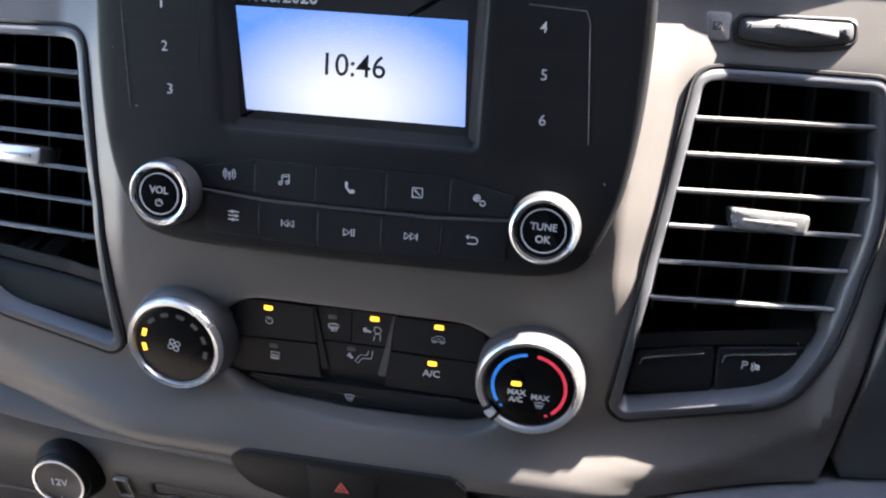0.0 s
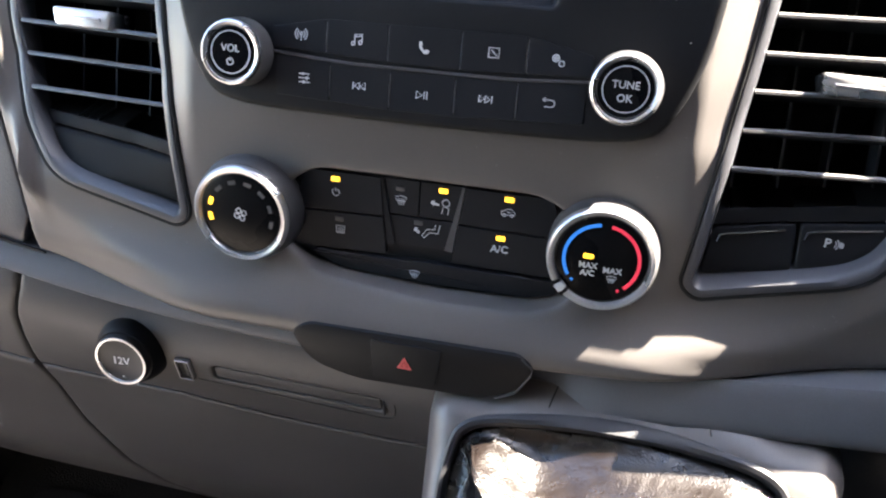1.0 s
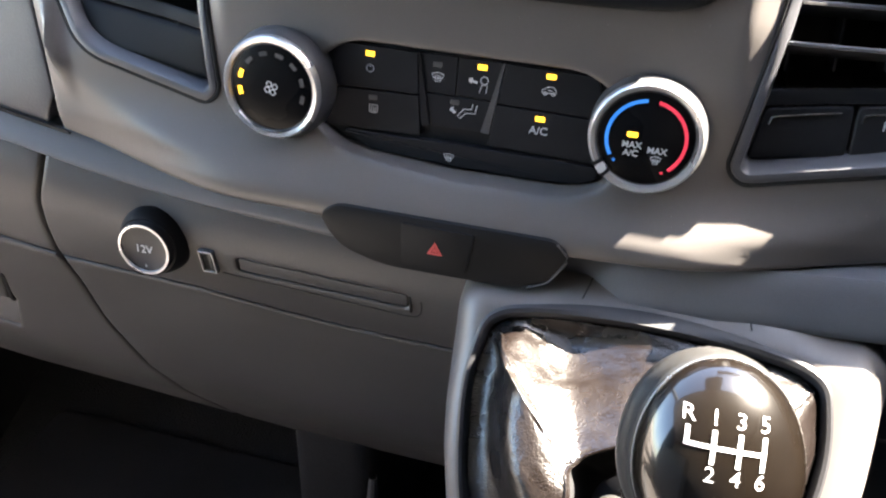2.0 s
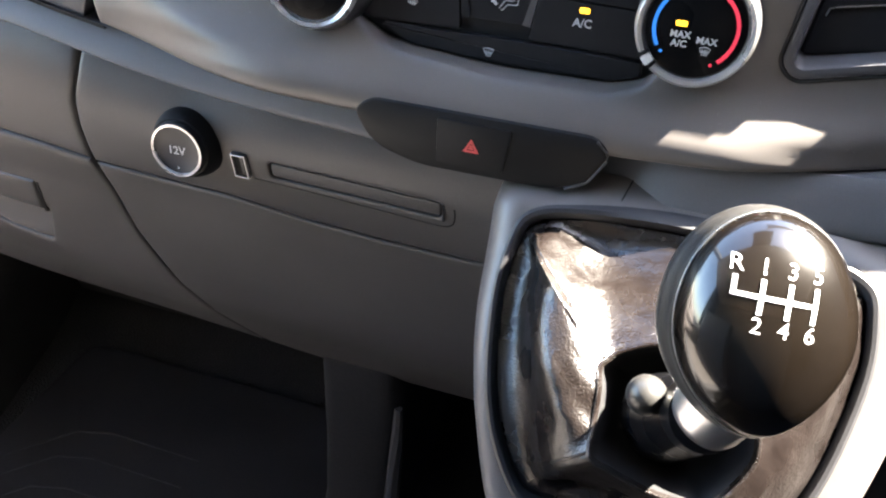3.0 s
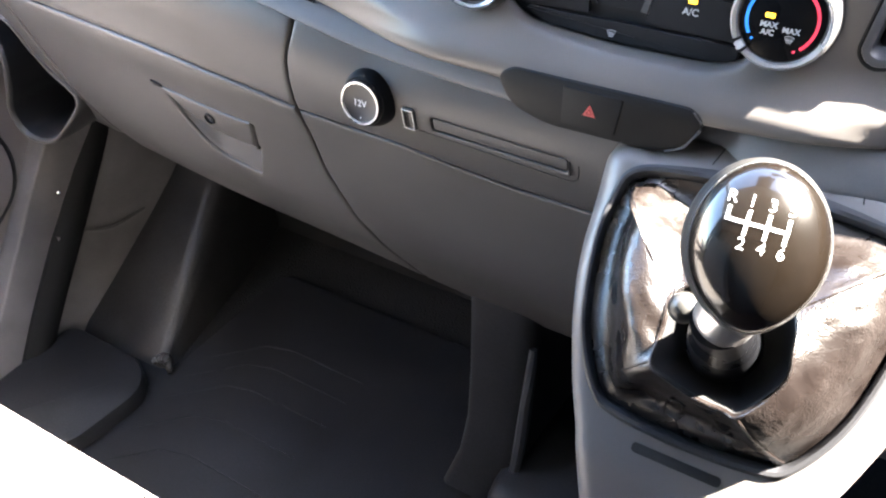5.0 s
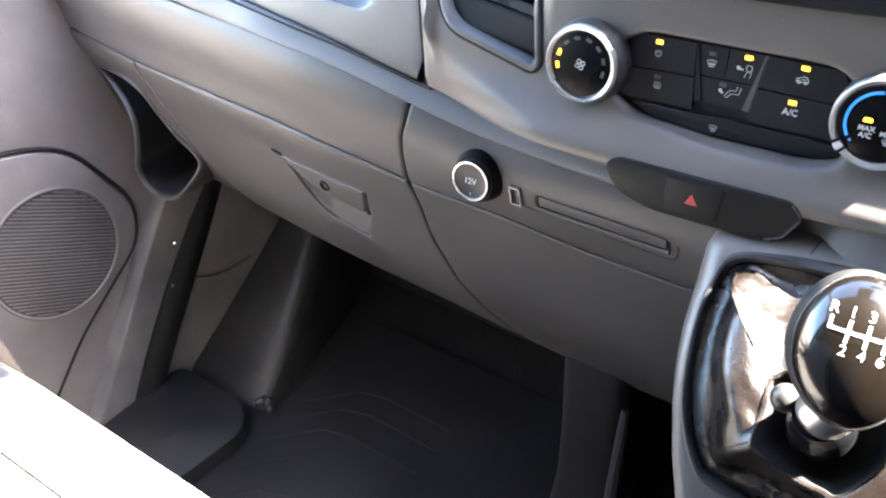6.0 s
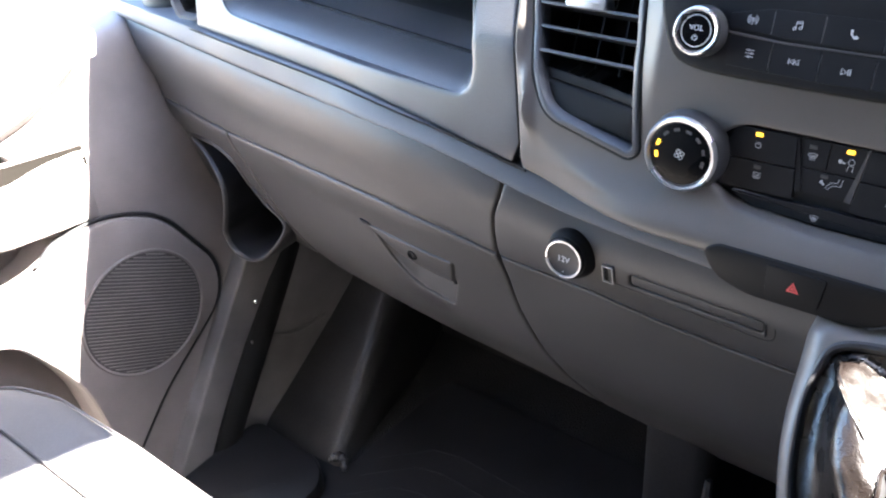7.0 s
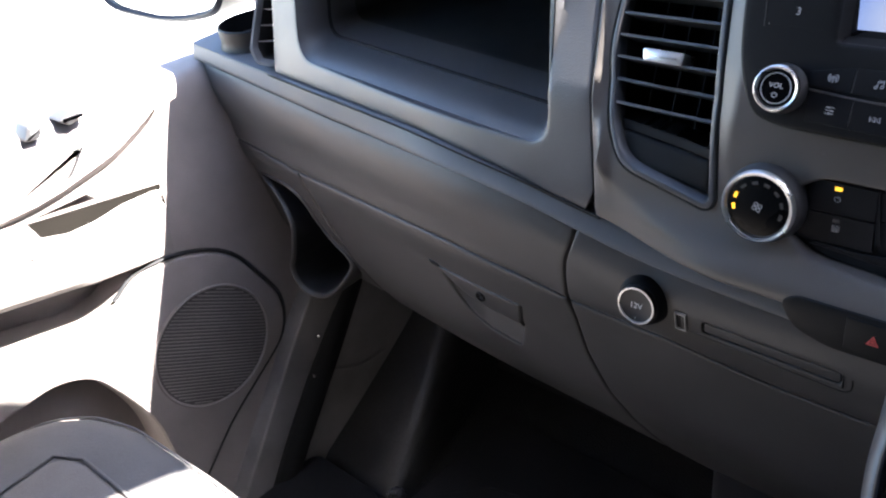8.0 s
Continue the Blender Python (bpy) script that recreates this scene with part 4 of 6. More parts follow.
def key_row(edges, ztop, zbot, names, lift):
    for i, nm in enumerate(names):
        a, b = edges[i], edges[i + 1]
        zt0, zt1 = ztop(a), ztop(b)
        zb0, zb1 = zbot(a), zbot(b)
        poly = rounded([(a + 0.0003, rv(zb0)), (b - 0.0003, rv(zb1)), (b - 0.0003, rv(zt1)), (a + 0.0003, rv(zt0))], 0.0008, 2)
        k = part("button", plate(bmesh.new(), poly, RM, -0.002, lift, 0.0003), BUTTON, radio, "", 12)
        x = (a + b) / 2 if 0 < i < len(names) - 1 else ((a + b) / 2 + (0.001 if i == 0 else -0.001))
        icon(nm, RM @ Matrix.Translation((x, rv((ztop(x) + zbot(x)) / 2), lift - 0.0001)), k)


key_row([-0.0775, -0.0495, -0.0185, 0.0170, 0.0480, 0.0785], interp([(-0.08, 0.8330), (-0.055, 0.8385), (0.05, 0.8385), (0.08, 0.8320)]), interp([(-0.08, 0.8250), (0, 0.8210), (0.08, 0.8235)]), ["aerial", "note", "phone", "picture", "gears"], 0.0007)
key_row([-0.0755, -0.0470, -0.0165, 0.0155, 0.0450, 0.0770], interp([(-0.08, 0.8215), (0, 0.8178), (0.08, 0.8205)]), interp([(-0.08, 0.8035), (0, 0.8005), (0.08, 0.8035)]), ["sliders", "back_skip", "play", "skip", "return"], 0.0004)
for x, za, zb in ((-0.0495, 0.8370, 0.8240), (-0.0185, 0.8375, 0.8225), (0.0170, 0.8375, 0.8220), (0.0480, 0.8370, 0.8235), (-0.0470, 0.8185, 0.8040), (-0.0165, 0.8170, 0.8025), (0.0155, 0.8170, 0.8025), (0.0450, 0.8180, 0.8035)):
    part("key_rib", tube(bmesh.new(), [RM @ Vector((x, rv(za), 0.0004)), RM @ Vector((x, rv((za + zb) / 2), 0.0006)), RM @ Vector((x, rv(zb), 0.0004))], [0.00018, 0.00030, 0.00018], 6), BARREL, radio)
part("key_ledge", tube(bmesh.new(), [RM @ Vector((x, rv(float(np.interp(x, [-0.08, -0.04, 0.04, 0.08], [0.8228, 0.8200, 0.8196, 0.8216]))), 0.0002)) for x in np.linspace(-0.078, 0.080, 24)], 0.0007, 6), BARREL, radio, "grey ledge between the rows of keys")
for i, (text, x, z) in enumerate((("1", -0.0985, 0.9053), ("2", -0.0969, 0.8864), ("3", -0.0941, 0.8674), ("4", 0.0854, 0.9039), ("5", 0.0873, 0.8846), ("6", 0.0883, 0.8658))):
    s = 1 if x > 0 else -1
    poly = rounded([(x - s * 0.018, rv(z - 0.0092)), (x + s * 0.0195, rv(z - 0.0092)), (x + s * 0.0185, rv(z + 0.0092)), (x - s * 0.018, rv(z + 0.0092))], 0.001, 2)
    k = part("button", plate(bmesh.new(), poly, RM, -0.002, 0.00010, 0.00008), BLACK, radio, "", 12)
    part("digit", words(text, RM @ Matrix.Translation((x, rv(z), 0.0003)), 0.0070, 0.0002, 0.00002), INK, k)
for sx, xx in ((-1, -0.1175), (1, 0.1080)):
    pts = [RM @ Vector((xx - (z - 0.88) * 0.09, rv(z), 0.0001)) for z in (0.8570, 0.880, 0.900, 0.907)] + [RM @ Vector((xx - sx * 0.0045, rv(0.9115), 0.0001)), RM @ Vector((xx - sx * 0.03, rv(0.9130), 0.0001))]
    part("edge_line", tube(bmesh.new(), pts, 0.00035, 6), BARREL, radio, "thin grey outline round the preset buttons")


# ---- knobs ----
def knob(parent, name, x, y, z, recline, r, depth, label, small, flare=1.08):
    m = face(x, y, z, recline)
    body = part(name, lathe(bmesh.new(), [(r * flare, -depth), (r * flare - 0.0002, -depth * 0.7), (r * (1 + flare) / 2, -depth * 0.25), (r * 1.005, -0.0022), (r * 0.985, -0.0012), (r * 0.9, -0.0012)], m, 64), BARREL, parent, label)
    if small:
        prof = [(r * 1.005, -0.0018), (r * 0.985, 0.0), (r * 0.93, 0.0006), (r * 0.85, 0.0), (r * 0.81, -0.0014), (r * 0.79, -0.0014)]
    else:
        prof = [(r * 1.015, -0.0030), (r * 1.0, -0.0002), (r * 0.955, 0.0010), (r * 0.885, 0.0004), (r * 0.855, -0.0014), (r * 0.83, -0.0014)]
    part("ring", lathe(bmesh.new(), prof + [(prof[-1][0], -0.004), (prof[0][0], -0.004)], m, 64, cap=False), SILVER, body, "satin silver ring")
    ri = prof[-1][0]
    part("face", lathe(bmesh.new(), [(ri * 1.01, -0.003), (ri * 1.0, -0.0012), (ri * 0.96, -0.0008), (0.0, -0.0006)], m, 48), DISC, body, "black knob face")
    part("shadow_gap", lathe(bmesh.new(), [(r * (flare + 0.05), -depth), (r * (flare + 0.04), -depth + 0.0012), (r * 1.04, -depth + 0.0012)], m, 48), BLACK, body)
    return body, m


for x, text in ((-0.0935, "VOL"), (0.0940, "TUNE")):
    k, m = knob(radio, "knob", x, 0.4150, 0.8255, RA, 0.0155, 0.0165, "dark grey rotary knob marked " + text, True)
    part("inner_line", arc(bmesh.new(), 0.0098, 0.0103, 0, 360, m, -0.0007, -0.0003, 48), INK, k)
    part("letters", words(text, m @ Matrix.Translation((0, 0.0018, 0)), 0.0050 if text == "VOL" else 0.0047, -0.0003, 0.00003), INK, k)
    if text == "VOL":
        part("symbol", strokes(bmesh.new(), m @ Matrix.Translation((0, -0.0042, 0)), -0.0004, ICONS["power"], 0.0005, 0.00085), INK, k)
    else:
        part("letters", words("OK", m @ Matrix.Translation((0, -0.0040, 0)), 0.0047, -0.0003, 0.0001), INK, k)

# ---- climate panel ----
climate = thing("climate_panel", (0, 0.42, 0.705), "black climate control panel with two rotary knobs", "climate control")
CA = 11.0
CM = face(0, 0.4175, 0.7350, CA)
cc = math.cos(radians(CA))


def cv(z):
    return (z - 0.7350) / cc


part("panel", sheet([(p[0], cv(p[1])) for p in CLIMATE], [], lambda u, v: CM @ Vector((u, v, -0.0030)), 0.008, lip=0.002, dip=0.0018, back=tuple(CM.to_3x3() @ Vector((0, 0, -0.012)))), BLACK, climate)
cells = (
    ("power", [(-0.073, 0.7395), (-0.0220, 0.7405), (-0.0232, 0.7610), (-0.064, 0.7615)], (-0.0478, 0.7505), (-0.0480, 0.7575), True),
    ("rear_heat", [(-0.073, 0.7180), (-0.0200, 0.7195), (-0.0218, 0.7395), (-0.073, 0.7385)], (-0.0455, 0.7300), (-0.0460, 0.7355), False),
    ("screen_heat", [(-0.0210, 0.7420), (-0.0032, 0.7420), (-0.0028, 0.7610), (-0.0226, 0.7610)], (-0.0125, 0.7500), (-0.0130, 0.7560), False),
    ("face_air", [(-0.0026, 0.7420), (0.0168, 0.7420), (0.0196, 0.7610), (-0.0022, 0.7610)], (0.0087, 0.7486), (0.0098, 0.7575), True),
    ("feet_air", [(-0.0192, 0.7252), (0.0112, 0.7252), (0.0165, 0.7412), (-0.0208, 0.7412)], (0.0035, 0.7350), (-0.0030, 0.7385), False),
    ("car", [(0.0190, 0.7415), (0.074, 0.7405), (0.066, 0.7605), (0.0220, 0.7610)], (0.0440, 0.7510), (0.0442, 0.7578), True),
    ("", [(0.0158, 0.7195), (0.074, 0.7185), (0.074, 0.7395), (0.0186, 0.7405)], (0.0408, 0.7306), (0.0411, 0.7366), True),
)
for nm, pts, at, led, lit in cells:
    deep = nm in ("screen_heat", "face_air", "feet_air")
    lift = -0.0016 if deep else 0.0
    k = part("button", plate(bmesh.new(), rounded([(x, cv(z)) for x, z in pts], 0.0008, 2), CM, -0.004, lift, 0.0002), BUTTON, climate, "", 12)
    if nm:
        icon(nm, CM @ Matrix.Translation((at[0], cv(at[1]), lift)), k, 0.0002, 0.00042, 0.00102 if nm not in ("face_air", "feet_air") else 0.0012)
    else:
        part("letters", words("A/C", CM @ Matrix.Translation((at[0], cv(at[1]), lift)), 0.0056, 0.0002, 0.0001), INK, k)
    lp = rounded([(led[0] - 0.0024, cv(led[1] - 0.0013)), (led[0] + 0.0024, cv(led[1] - 0.0013)), (led[0] + 0.0024, cv(led[1] + 0.0013)), (led[0] - 0.0024, cv(led[1] + 0.0013))], 0.0006, 2)
    part("indicator_light", plate(bmesh.new(), lp, CM, lift - 0.001, lift + 0.0003, 0.0001), AMBER if lit else FAINT, k, "lit amber indicator" if lit else "unlit indicator")
for pts in ([(0.0212, 0.7610), (0.0158, 0.7248)], [(-0.0236, 0.7610), (-0.0198, 0.7248)]):
    (x0, z0), (x1, z1) = pts
    s = 1 if x0 > 0 else -1
    poly = [(x0, cv(z0)), (x1, cv(z1)), (x1 - s * 0.0042, cv(z1 + 0.0006)), (x0 - s * 0.0012, cv(z0))]
    bm = bmesh.new()
    loops(bm, [[CM @ Vector((p[0], p[1], zz)) for p in poly] for zz in (-0.004, -0.0006)], cap0=True, cap1=True)
    # lit side put into colour: the right cheek is greyer than the left
    part("cheek", bm, BARREL if s > 0 else BUTTON, climate, "bevelled edge beside the airflow buttons")
low = rounded([(-0.062, cv(0.7165)), (-0.046, cv(0.7085)), (0.0, cv(0.7060)), (0.058, cv(0.7062)), (0.072, cv(0.7100)), (0.072, cv(0.7168)), (0.0, cv(0.7180))], 0.002, 3)
k = part("button", plate(bmesh.new(), low, CM, -0.003, 0.0012, 0.0006), BUTTON, climate, "", 12)
part("ledge", tube(bmesh.new(), [CM @ Vector((x, cv(0.7172 - 0.0006 * (1 - (x / 0.058) ** 2)), 0.0004)) for x in np.linspace(-0.0590, 0.0560, 14)], 0.0004, 6), BARREL, climate)
icon("screen_heat", CM @ Matrix.Translation((-0.0035, cv(0.7106), 0.0012)), k, 0.0001, 0.0005, 0.00090)

fan, m = knob(climate, "fan_knob", -0.0955, 0.4020, 0.7405, CA, 0.0265, 0.0190, "black fan speed knob in a silver ring", False, 1.12)
part("symbol", strokes(bmesh.new(), m, -0.0004, ICONS["fan"], 0.00055, 0.0011), INK, fan)
for i in range(8):
    a = 190 - i * 29
    lit = i in (0, 1)
    part("speed_mark", arc(bmesh.new(), 0.0165, 0.0187, a - 7, a + 7, m, -0.0007, -0.0003, 6), AMBER if lit else FAINT, fan, "lit amber segment" if lit else "")
temp, m = knob(climate, "temperature_knob", 0.0930, 0.4020, 0.7425, CA, 0.0265, 0.0190, "black temperature knob in a silver ring", False, 1.05)
part("cold_arc", arc(bmesh.new(), 0.0172, 0.0188, 96, 212, m, -0.0007, -0.0003, 24), BLUE_ARC, temp, "blue arc")
part("hot_arc", arc(bmesh.new(), 0.0172, 0.0188, -48, 80, m, -0.0007, -0.0003, 24), RED_ARC, temp, "red arc")
part("cold_dot", arc(bmesh.new(), 0.0172, 0.0184, 220, 224, m, -0.0007, -0.0003, 3), BLUE_ARC, temp)
part("hot_dot", arc(bmesh.new(), 0.0172, 0.0184, -60, -56, m, -0.0007, -0.0003, 3), RED_ARC, temp)
part("letters", words("MAX", m @ Matrix.Translation((-0.0060, -0.0035, 0)), 0.0042, -0.0004, 0.0001), INK, temp)
part("letters", words("A/C", m @ Matrix.Translation((-0.0060, -0.0075, 0)), 0.0042, -0.0004, 0.0001), INK, temp)
part("letters", words("MAX", m @ Matrix.Translation((0.0058, -0.0050, 0)), 0.0042, -0.0004, 0.0001), INK, temp)
part("symbol", strokes(bmesh.new(), m @ Matrix.Translation((0.0058, -0.0092, 0)), -0.0004, ICONS["screen_heat"], 0.0004, 0.0008), INK, temp)
part("indicator_light", plate(bmesh.new(), rounded([(-0.0088, 0.0002), (-0.0038, 0.0002), (-0.0038, 0.0026), (-0.0088, 0.0026)], 0.0006, 2), m, -0.001, -0.0002, 0.0001), AMBER, temp, "lit amber indicator")
part("pointer", arc(bmesh.new(), 0.0222, 0.0268, 217, 226, m, -0.001, 0.0014, 4), INK, temp, "white pointer mark")
for a in (214, 229):
    part("pointer_edge", arc(bmesh.new(), 0.0222, 0.0269, a - 2, a + 2, m, -0.001, 0.0013, 3), BLACK, temp)

# card slot above the right-hand vent
slot = thing("passenger_airbag_switch", (0.197, 0.465, 0.895), "dark oval key switch in a grey panel", "switch")
m = face(0.1970, centre(0.1970, 0.9000)[1] - 0.0010, 0.9000, 29)
oval = rounded([(-0.027, -0.0070, 0.006), (-0.010, -0.0096, 0.02), (0.006, -0.0096, 0.02), (0.027, -0.0062, 0.005), (0.027, 0.0065, 0.006), (-0.027, 0.0065, 0.006)], 0.006)
part("surround", ring(bmesh.new(), oval, 0.0022, m, -0.008, 0.0012, 0.0009), DARK, slot)
barrel = bmesh.new()
ov = ccw(inset(ccw(oval), 0.0020))
loops(barrel, [[m @ Vector((p.x, p.y, z)) for p in inset(ov, i)] for i, z in ((0.0, -0.006), (0.0, 0.0005), (0.0008, 0.0018), (0.0020, 0.0028), (0.0035, 0.0034), (0.0050, 0.0036))], cap1=True)
part("insert", barrel, BARREL, slot, "satin dark grey rounded insert", 70)
# silver piece laid on the insert to stand for its bright highlight
part("insert_shine", plate(bmesh.new(), rounded([(-0.010, 0.0006, 0.001), (0.016, -0.0036, 0.001), (0.018, -0.0036, 0.001), (0.018, 0.0010, 0.002), (0.012, 0.0036, 0.002), (-0.005, 0.0040, 0.002)], 0.001), m, 0.002, 0.0042, 0.0010), SILVER, slot, "silver piece for the shine on the insert")
part("label_plate", plate(bmesh.new(), rounded([(-0.0405, -0.0070), (-0.0285, -0.0070), (-0.0285, 0.0060), (-0.0405, 0.0060)], 0.0022), m, -0.006, 0.0022, 0.0005), KICK, slot, "grey label plate")
part("symbol", strokes(bmesh.new(), m @ Matrix.Translation((-0.0345, -0.0005, 0)), 0.0022, [("l", -1.6, -1.6, 1.6, -1.6, 1.6, 1.6, -1.6, 1.6, -1.6, -1.9), ("l", -1, -1, 1, 1)], 0.0005), BLACK, slot)

# ---- hazard switch ----
hazard = thing("hazard_switch", (0, 0.395, 0.66), "black hazard warning switch panel with red triangle", "switch")
HM = face(0, 0.3830, 0.6725, 4)
pill = rounded([(-0.0675, 0.0085, 0.006), (-0.057, -0.0100, 0.01), (-0.031, -0.0175, 0.01), (0.040, -0.0165, 0.012), (0.057, -0.0095, 0.008), (0.0675, 0.0090, 0.007), (0.060, 0.0170, 0.006), (-0.058, 0.0165, 0.006)], 0.006)
part("panel", plate(bmesh.new(), pill, HM, -0.030, 0.0, 0.0025), BLACK, hazard)
part("panel_end", tube(bmesh.new(), [HM @ Vector(p) for p in ((0.0470, -0.0138, -0.0005), (0.0575, -0.0085, -0.0008), (0.0655, 0.0050, -0.001), (0.0650, 0.0095, -0.001), (0.0600, 0.0148, -0.0008))], 0.0007, 6), BARREL, hazard)
k = part("button", plate(bmesh.new(), rounded([(-0.0205, -0.0125), (0.0150, -0.0120), (0.0185, 0.0125), (-0.0205, 0.0130)], 0.002), HM, -0.002, 0.0008, 0.0005), BLACK, hazard)
tri = bmesh.new()
strokes(tri, HM @ Matrix.Translation((-0.002, 0.0005, 0)), 0.0011, [("f", -4.2, -3.6, 4.2, -3.6, 0, 4.0)])
part("warning_triangle", tri, RED_INK, k, "red triangle")
part("triangle_line", strokes(bmesh.new(), HM @ Matrix.Translation((-0.002, 0.0005, 0)), 0.0013, [("l", -1.9, -2.1, 1.9, -2.1, 0, 1.4, -1.9, -2.1)], 0.0004), BLACK, k)

# ---- power socket, usb port ----
socket = thing("power_socket", (-0.198, 0.412, 0.61), "black twelve volt socket with silver ring cap", "power socket")
m = axis_frame((-0.1935, 0.3980, 0.6195), (0.03, -0.97, 0.14))
part("collar", lathe(bmesh.new(), [(0.0238, -0.020), (0.0236, -0.0135), (0.0222, -0.0085), (0.0203, -0.0045), (0.0192, -0.003), (0.0182, -0.003)], m, 48), BLACK, socket)
cap = part("cap", lathe(bmesh.new(), [(0.0180, -0.006), (0.0180, 0.0005), (0.0173, 0.0016), (0.0162, 0.0008), (0.0, 0.0008)], m, 48), DARK, socket)
part("ring", lathe(bmesh.new(), [(0.0176, 0.0008), (0.0171, 0.0022), (0.0157, 0.0020), (0.0153, 0.0008)], m, 48, cap=False), SILVER, cap, "silver ring")
part("letters", words("12V", m @ Matrix.Translation((0, 0, 0)), 0.0075, 0.0012, 0.0001), INK, cap)
part("mark", strokes(bmesh.new(), m @ Matrix.Translation((0, -0.0115, 0)), 0.0010, [("f", -0.8, -0.7, 0.8, -0.7, 0, 0.9)]), INK, cap)
usb = thing("usb_port", (-0.161, 0.412, 0.6), "small upright usb port in the grey panel", "usb port")
m = face(-0.1585, lower(-0.1585, 0.6085)[1] - 0.0016, 0.6085, -7)
part("housing", ring(bmesh.new(), rounded([(-0.0052, -0.0092), (0.0052, -0.0092), (0.0052, 0.0092), (-0.0052, 0.0092)], 0.001), 0.0014, m, -0.008, 0.0010, 0.0004), SILVER, usb, "bright metal shell")
part("opening", plate(bmesh.new(), [(-0.0042, -0.0082), (0.0042, -0.0082), (0.0042, 0.0082), (-0.0042, 0.0082)], m, -0.006, -0.0006, 0.0002), DEEP, usb)
part("tongue", plate(bmesh.new(), [(0.0004, -0.0070), (0.0026, -0.0070), (0.0026, 0.0070), (0.0004, 0.0070)], m, -0.004, 0.0, 0.0002), BARREL, usb)

# ---- gear lever console ----
console = thing("gear_console", (0.112, 0.40, 0.40), "grey gear lever console below the dashboard", "console")
NRM = Vector((0, -0.109, 0.091)).normalized()


def con(u, z):
    """The sloping top of the console, by width and height."""
    y = 0.359 + (z - 0.647) * 0.835
    if z > 0.660:
        y = 0.3699 + (z - 0.660) * 2.2
    if z < 0.525:
        y = 0.2571 + (z - 0.525) * 0.55
    k = min(1.0, max(0.0, (z - 0.570) / 0.075))
    d = 0.0075 * k * k * (3 - 2 * k) * min(1.0, max(0.0, (0.19 - u) / 0.05))
    return (u, y - NRM.y * d, z - NRM.z * d)


def rolled(u, z):
    """The console's skin, its long edges rolled over."""
    d = min(u - left_edge(z) + 0.004, 0.2390 - left_edge(z) - u)
    r = 0.011 + 0.007 * min(1.0, max(0.0, (z - 0.60) / 0.04))
    top = max(0.0, r - (0.668 - z) * 1.3) * min(1.0, max(0.0, (abs(u - 0.1175) - 0.0325) / 0.04))
    q = math.hypot(max(0.0, r - max(0.0, d)), top)
    h = r - math.sqrt(max(0.0, r * r - q * q)) + max(0.0, q - r) * 2.5
    return Vector(con(u, z)) - NRM * h


left_edge = smooth_interp([(0.40, 0.098), (0.46, 0.083), (0.51, 0.062), (0.533, 0.053), (0.549, 0.0435), (0.564, 0.0365), (0.579, 0.030), (0.597, 0.0240), (0.615, 0.0195), (0.635, 0.0172), (0.648, 0.0160), (0.660, 0.0150), (0.690, 0.0140)], 0.006)
zs = list(np.linspace(0.669, 0.41, 46))
con_poly = [(left_edge(z) - 0.004, z) for z in zs] + [(0.2390 - left_edge(z), z) for z in zs[::-1]]
BOOT = spline([(0.0275, 0.640), (0.0345, 0.6530), (0.060, 0.6585), (0.112, 0.6610), (0.164, 0.6585), (0.1895, 0.6530), (0.1965, 0.640), (0.1975, 0.617), (0.188, 0.580), (0.170, 0.554), (0.154, 0.5472), (0.112, 0.5450), (0.070, 0.5472), (0.054, 0.554), (0.036, 0.580), (0.0265, 0.617)], 5, True)
part("body", sheet(con_poly, [BOOT], rolled, 0.0045, lip=0.0012, dip=0.0004, hole_lip=0.002, back=tuple(-NRM * 0.16)), GREY, console)
bp = ccw(BOOT)
def onb(p, h):
    return Vector(con(p.x, p.y)) + NRM * h
bm = bmesh.new()
loops(bm, [[onb(p, h) for p in inset(bp, i)] for i, h in ((-0.0022, -0.004), (-0.0020, 0.0008), (-0.0006, 0.0020), (0.0012, 0.0018), (0.0028, -0.0005), (0.0034, -0.008))])
part("boot_frame", bm, DARK, console, "dark thin frame round the gear boot")
for u0, u1 in ((0.0760, 0.0790), (0.1580, 0.1555)):
    part("panel_joint", tube(bmesh.new(), [rolled(u0 + (u1 - u0) * k / 4, 0.6632 + 0.0052 * k / 4) + NRM * 0.0001 for k in range(5)], 0.0004, 6), DEEP, console, "thin dark joint")
part("card_slot", plate(bmesh.new(), rounded([(-0.026, -0.003), (0.026, -0.003), (0.026, 0.003), (-0.026, 0.003)], 0.003), axis_frame(Vector(con(0.112, 0.536)) + NRM * 0.0002, NRM), -0.006, 0.0004, 0.0003), DEEP, console, "dark slot")

gear = thing("gear_lever", (0.112, 0.31, 0.59), "gear lever with gloss black knob and leather boot", "gear lever")
COL = Vector((0.1245, 0.2320, 0.6860))
KC = Vector((0.1315, 0.2350, 0.7275))
AX = (COL - Vector((0.117, 0.305, 0.600))).normalized()
# leather boot: four panels between corner seams rise from the frame to a knee and on to the rim of a dark opening round the stem
base = inset(bp, 0.0035)


def above(u, z, h):
    """A point h over the console's flat top."""
    return Vector((u, 0.359 + (z - 0.647) * 0.835, z)) + NRM * h


